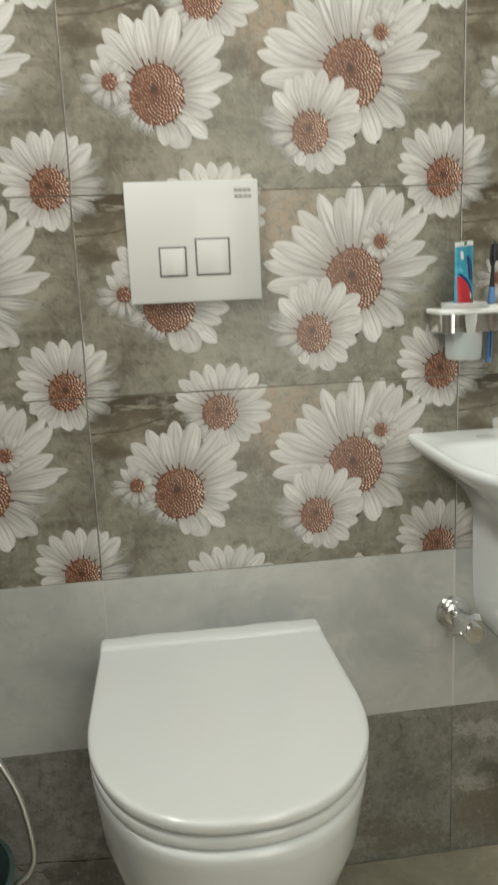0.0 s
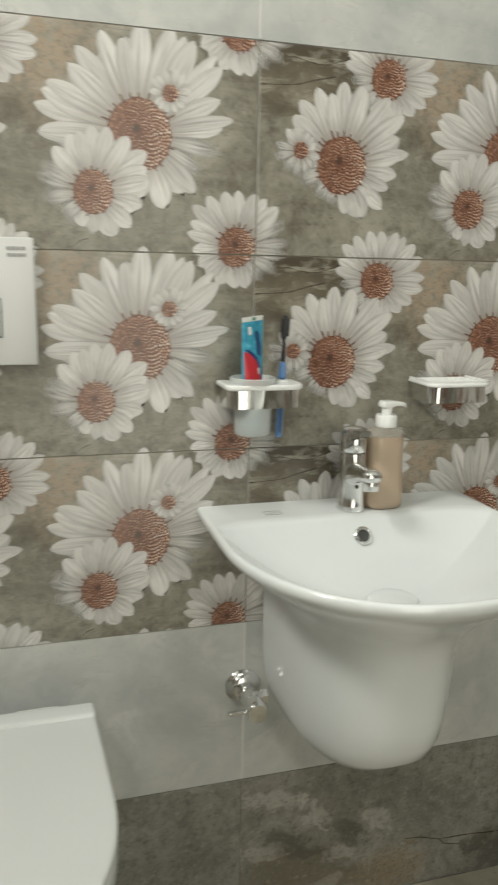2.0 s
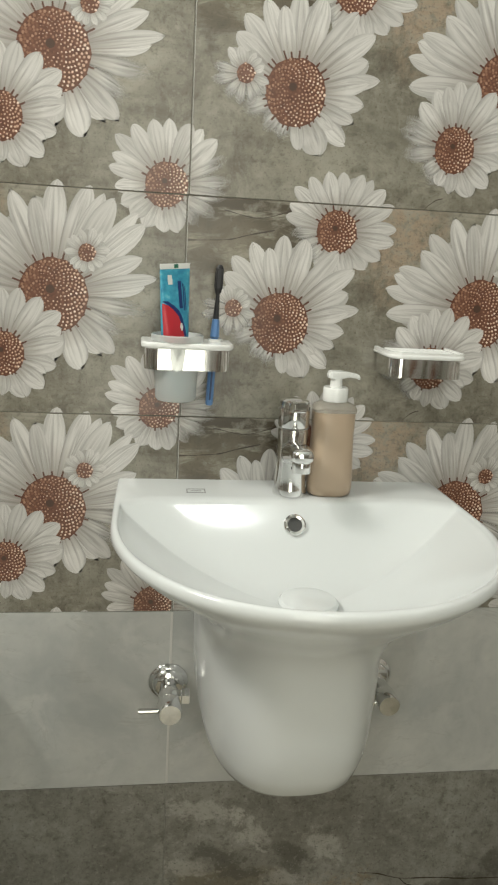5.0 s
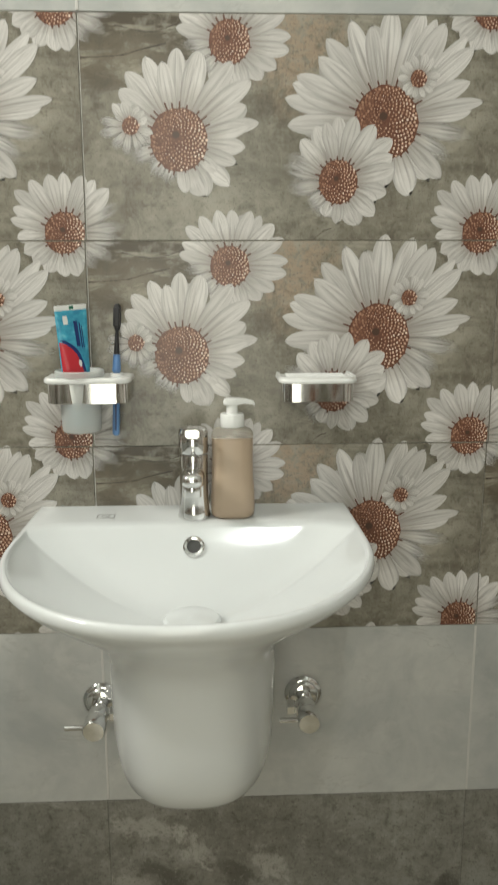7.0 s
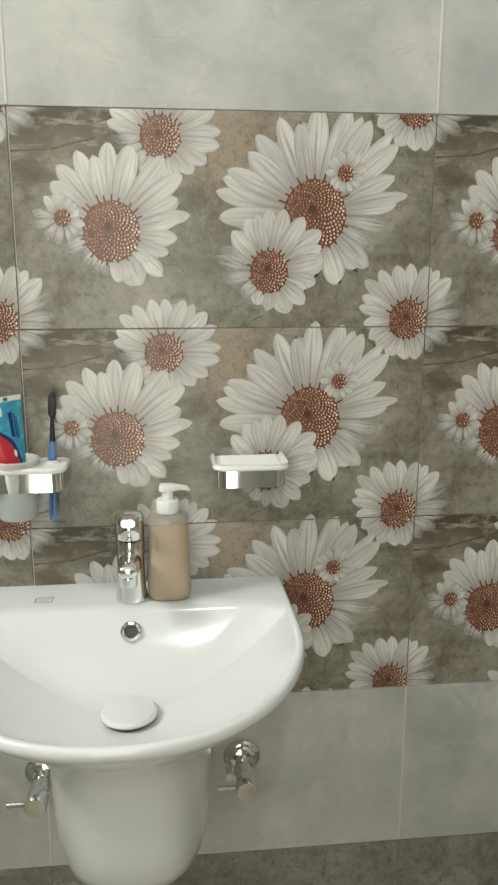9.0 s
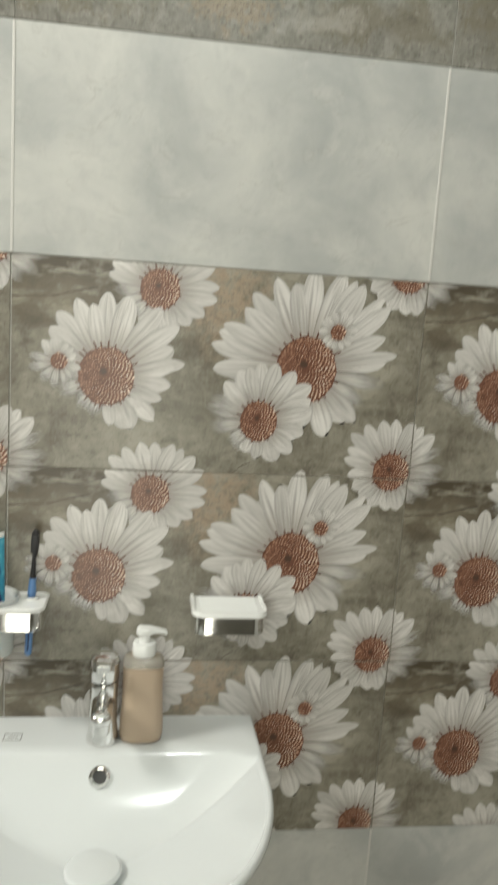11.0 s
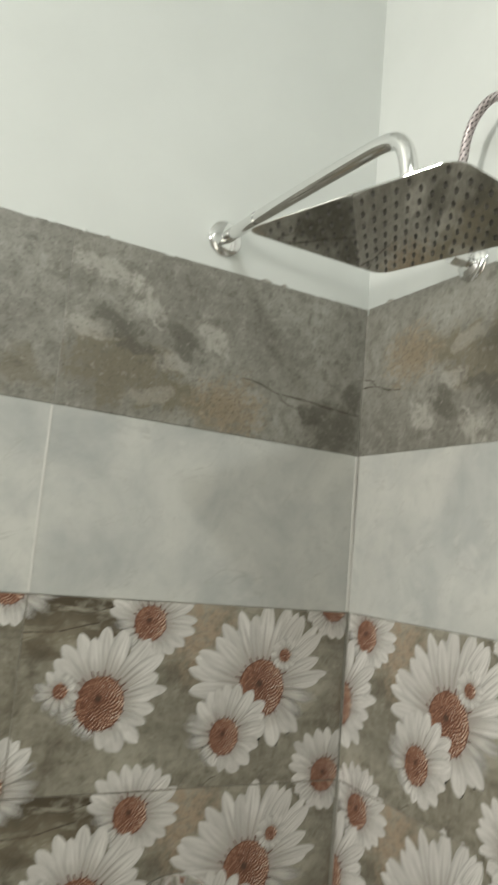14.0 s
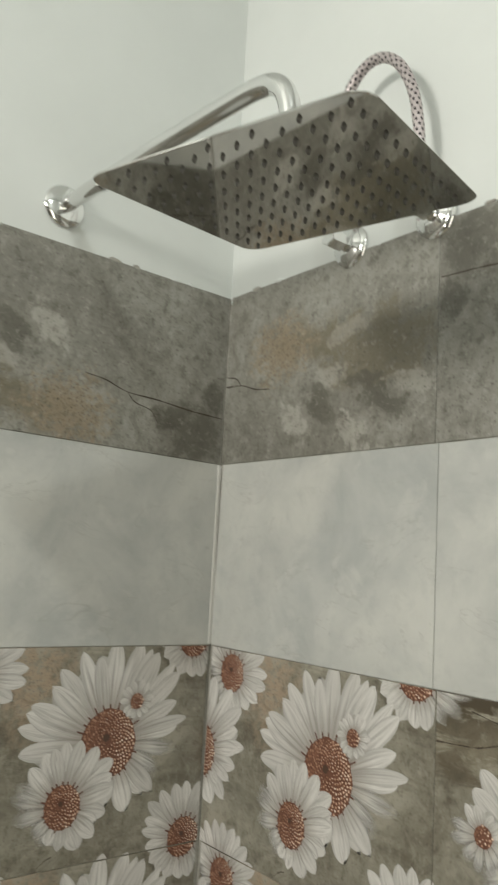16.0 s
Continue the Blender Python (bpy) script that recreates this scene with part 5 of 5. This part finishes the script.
arm = part("arm", bm, M_CHROME, shower, "bent chrome shower arm", 60)
bm = bmesh.new()
lathe(bm, [(0.0122, -0.004), (0.0135, -0.004), (0.0135, 0.004), (0.0122, 0.004), (0.0122, -0.004)], 28, Matrix.Translation((RX, -0.12, RZ - 0.0062)) @ pose(0, 0, 0, 94, 0, 0))
part("joint_ring", bm, M_CHROME, arm)
H0 = Matrix.Translation(HC) @ pose(0, 0, 0, 0, -8.3, 17.9)
SIDE = 0.292


def head_ring(half, z, r=0.022):
    out = []
    for sx, sy, flip in ((1, 1, 0), (-1, 1, 1), (-1, -1, 0), (1, -1, 1)):
        arc = [(half - r + r * math.cos(t), half - r + r * math.sin(t)) for t in (0, 0.314, 0.628, 0.942, 1.2566, 1.5708)]
        if flip:
            arc.reverse()
        out += [H0 @ Vector((sx * x, sy * y, z)) for x, y in arc]
    return out


bm = bmesh.new()
rings(bm, [head_ring(SIDE / 2 - 0.0006, 0.0), head_ring(SIDE / 2, 0.0006), head_ring(SIDE / 2, 0.0016), head_ring(SIDE / 2 - 0.0006, 0.0022), head_ring(0.05, 0.0045), head_ring(0.03, 0.008)])
head = part("head_plate", fix(bm), M_STEEL, shower, "square mirror-polished steel spray plate", 25)
bm = bmesh.new()
lathe(bm, [(0.0, 0.004), (0.021, 0.004), (0.021, 0.020), (0.016, 0.026), (0.014, 0.045), (0.0, 0.045)], 28, H0)
part("ball_joint", bm, M_CHROME, shower, "", 40)
M_NOZ = plain("grey_rubber_nozzle", (0.13, 0.125, 0.115), 0.5)
noz_bm = bmesh.new()
rings(noz_bm, [[(r * math.cos(a), r * math.sin(a), z) for a in (0, math.pi / 2, math.pi, 1.5 * math.pi)] for r, z in ((0.0013, -0.0038), (0.0031, -0.0002), (0.0031, 0.0002))])
fix(noz_bm)
noz_mesh = mesh_of("nozzle", noz_bm, M_NOZ, None)
K = 12
for i in range(K):
    for j in range(K):
        x = (i - (K - 1) / 2 + (0.25 if j % 2 else -0.25)) * 0.0228
        y = (j - (K - 1) / 2) * 0.0228
        nz = new("nozzle", noz_mesh)
        nz.parent = head
        nz.matrix_basis = H0 @ pose(x, y, 0)

# ---- two outlets and a looped hose on the shower wall ----
OUT = ((-0.294, 2.102), (-0.450, 2.097))
for y, z in OUT:
    o = thing("wall_outlet", "chrome capped water outlet above the wall tiles", "water outlet", "outlets on the shower wall")
    o.location = (XR, y, z)
    side = pose(0, 0, 0, 0, -90, 0)
    bm = bmesh.new()
    lathe(bm, [(0.0, -0.0035), (0.0320, -0.0035), (0.0330, 0.001), (0.0312, 0.004), (0.0255, 0.006), (0.0250, 0.009), (0.0190, 0.011), (0.0135, 0.0135), (0.0, 0.0135)], 36, side)
    part("flange", bm, M_CHROME, o, "", 40)
    bm = bmesh.new()
    lathe(bm, [(0.0, 0.010), (0.0115, 0.010), (0.0115, 0.022), (0.0150, 0.0235), (0.0150, 0.046), (0.0130, 0.050), (0.0, 0.050)], 6, side)
    part("nut", bm, M_CHROME, o, "", 30)
    bm = bmesh.new()
    tube(bm, [(-0.036, 0, 0.006), (-0.036, 0, 0.040)], 0.0095, 16)
    part("collar", bm, M_CHROME, o)
hose = thing("looped_hose", "braided steel hose looped between two wall outlets", "hose")
bm = bmesh.new()
hx = XR - 0.036
tube(bm, smooth_path([(hx, -0.300, 2.142), (hx - 0.002, -0.302, 2.20), (hx - 0.004, -0.307, 2.26), (hx - 0.006, -0.321, 2.315), (hx - 0.008, -0.350, 2.345), (hx - 0.008, -0.386, 2.351), (hx - 0.008, -0.422, 2.325), (hx - 0.005, -0.446, 2.275), (hx - 0.003, -0.456, 2.215), (hx, -0.457, 2.137)], 10), 0.0078, 18)
part("tube", bm, M_HOSE, hose, "", 60)
hose.location = (0, 0.006, -0.003)

# ---- bucket beside the toilet ----
M_WIRE = mat_chrome("bright_steel_wire", 0.30, (0.86, 0.86, 0.85))
M_BUCKET = Nodes("dark_green_plastic", 0.42)
bv = M_BUCKET.coords()
M_BUCKET = M_BUCKET.color(M_BUCKET.ramp(M_BUCKET.noise(bv, 14, 4), [(0.3, (0.030, 0.055, 0.052)), (0.7, (0.055, 0.090, 0.085))])).m
bucket = thing("bucket", "dark green ribbed plastic bucket with a steel handle", "bucket")
bucket.location = (-0.864, -0.20, FLOOR + 0.0005)
prof = [(0.0, 0.0), (0.082, 0.0), (0.086, 0.004)]
for k in range(22):
    z = 0.01 + 0.0098 * k
    r = 0.086 + 0.026 * z / 0.23
    prof += [(r, z), (r + 0.002, z + 0.004), (r, z + 0.008)]
prof += [(0.1120, 0.228), (0.1180, 0.231), (0.1185, 0.238), (0.1110, 0.240), (0.1080, 0.228), (0.083, 0.012), (0.0, 0.010)]
bm = bmesh.new()
lathe(bm, prof, 56)
part("pail", bm, M_BUCKET, bucket, "dark green ribbed pail", 40)
bm = bmesh.new()
arc = [(0.150 * math.cos(a), 0.0, 0.275 + 0.235 * math.sin(a)) for a in (math.pi * k / 24 for k in range(25))]
arc = smooth_path([(0.120, 0, 0.222), (0.140, 0, 0.240)] + arc[::3] + [(-0.140, 0, 0.240), (-0.120, 0, 0.222)], 5)
tube(bm, arc, 0.0046, 12)
part("bail_handle", bm, M_WIRE, bucket, "raised round steel wire handle", 60)
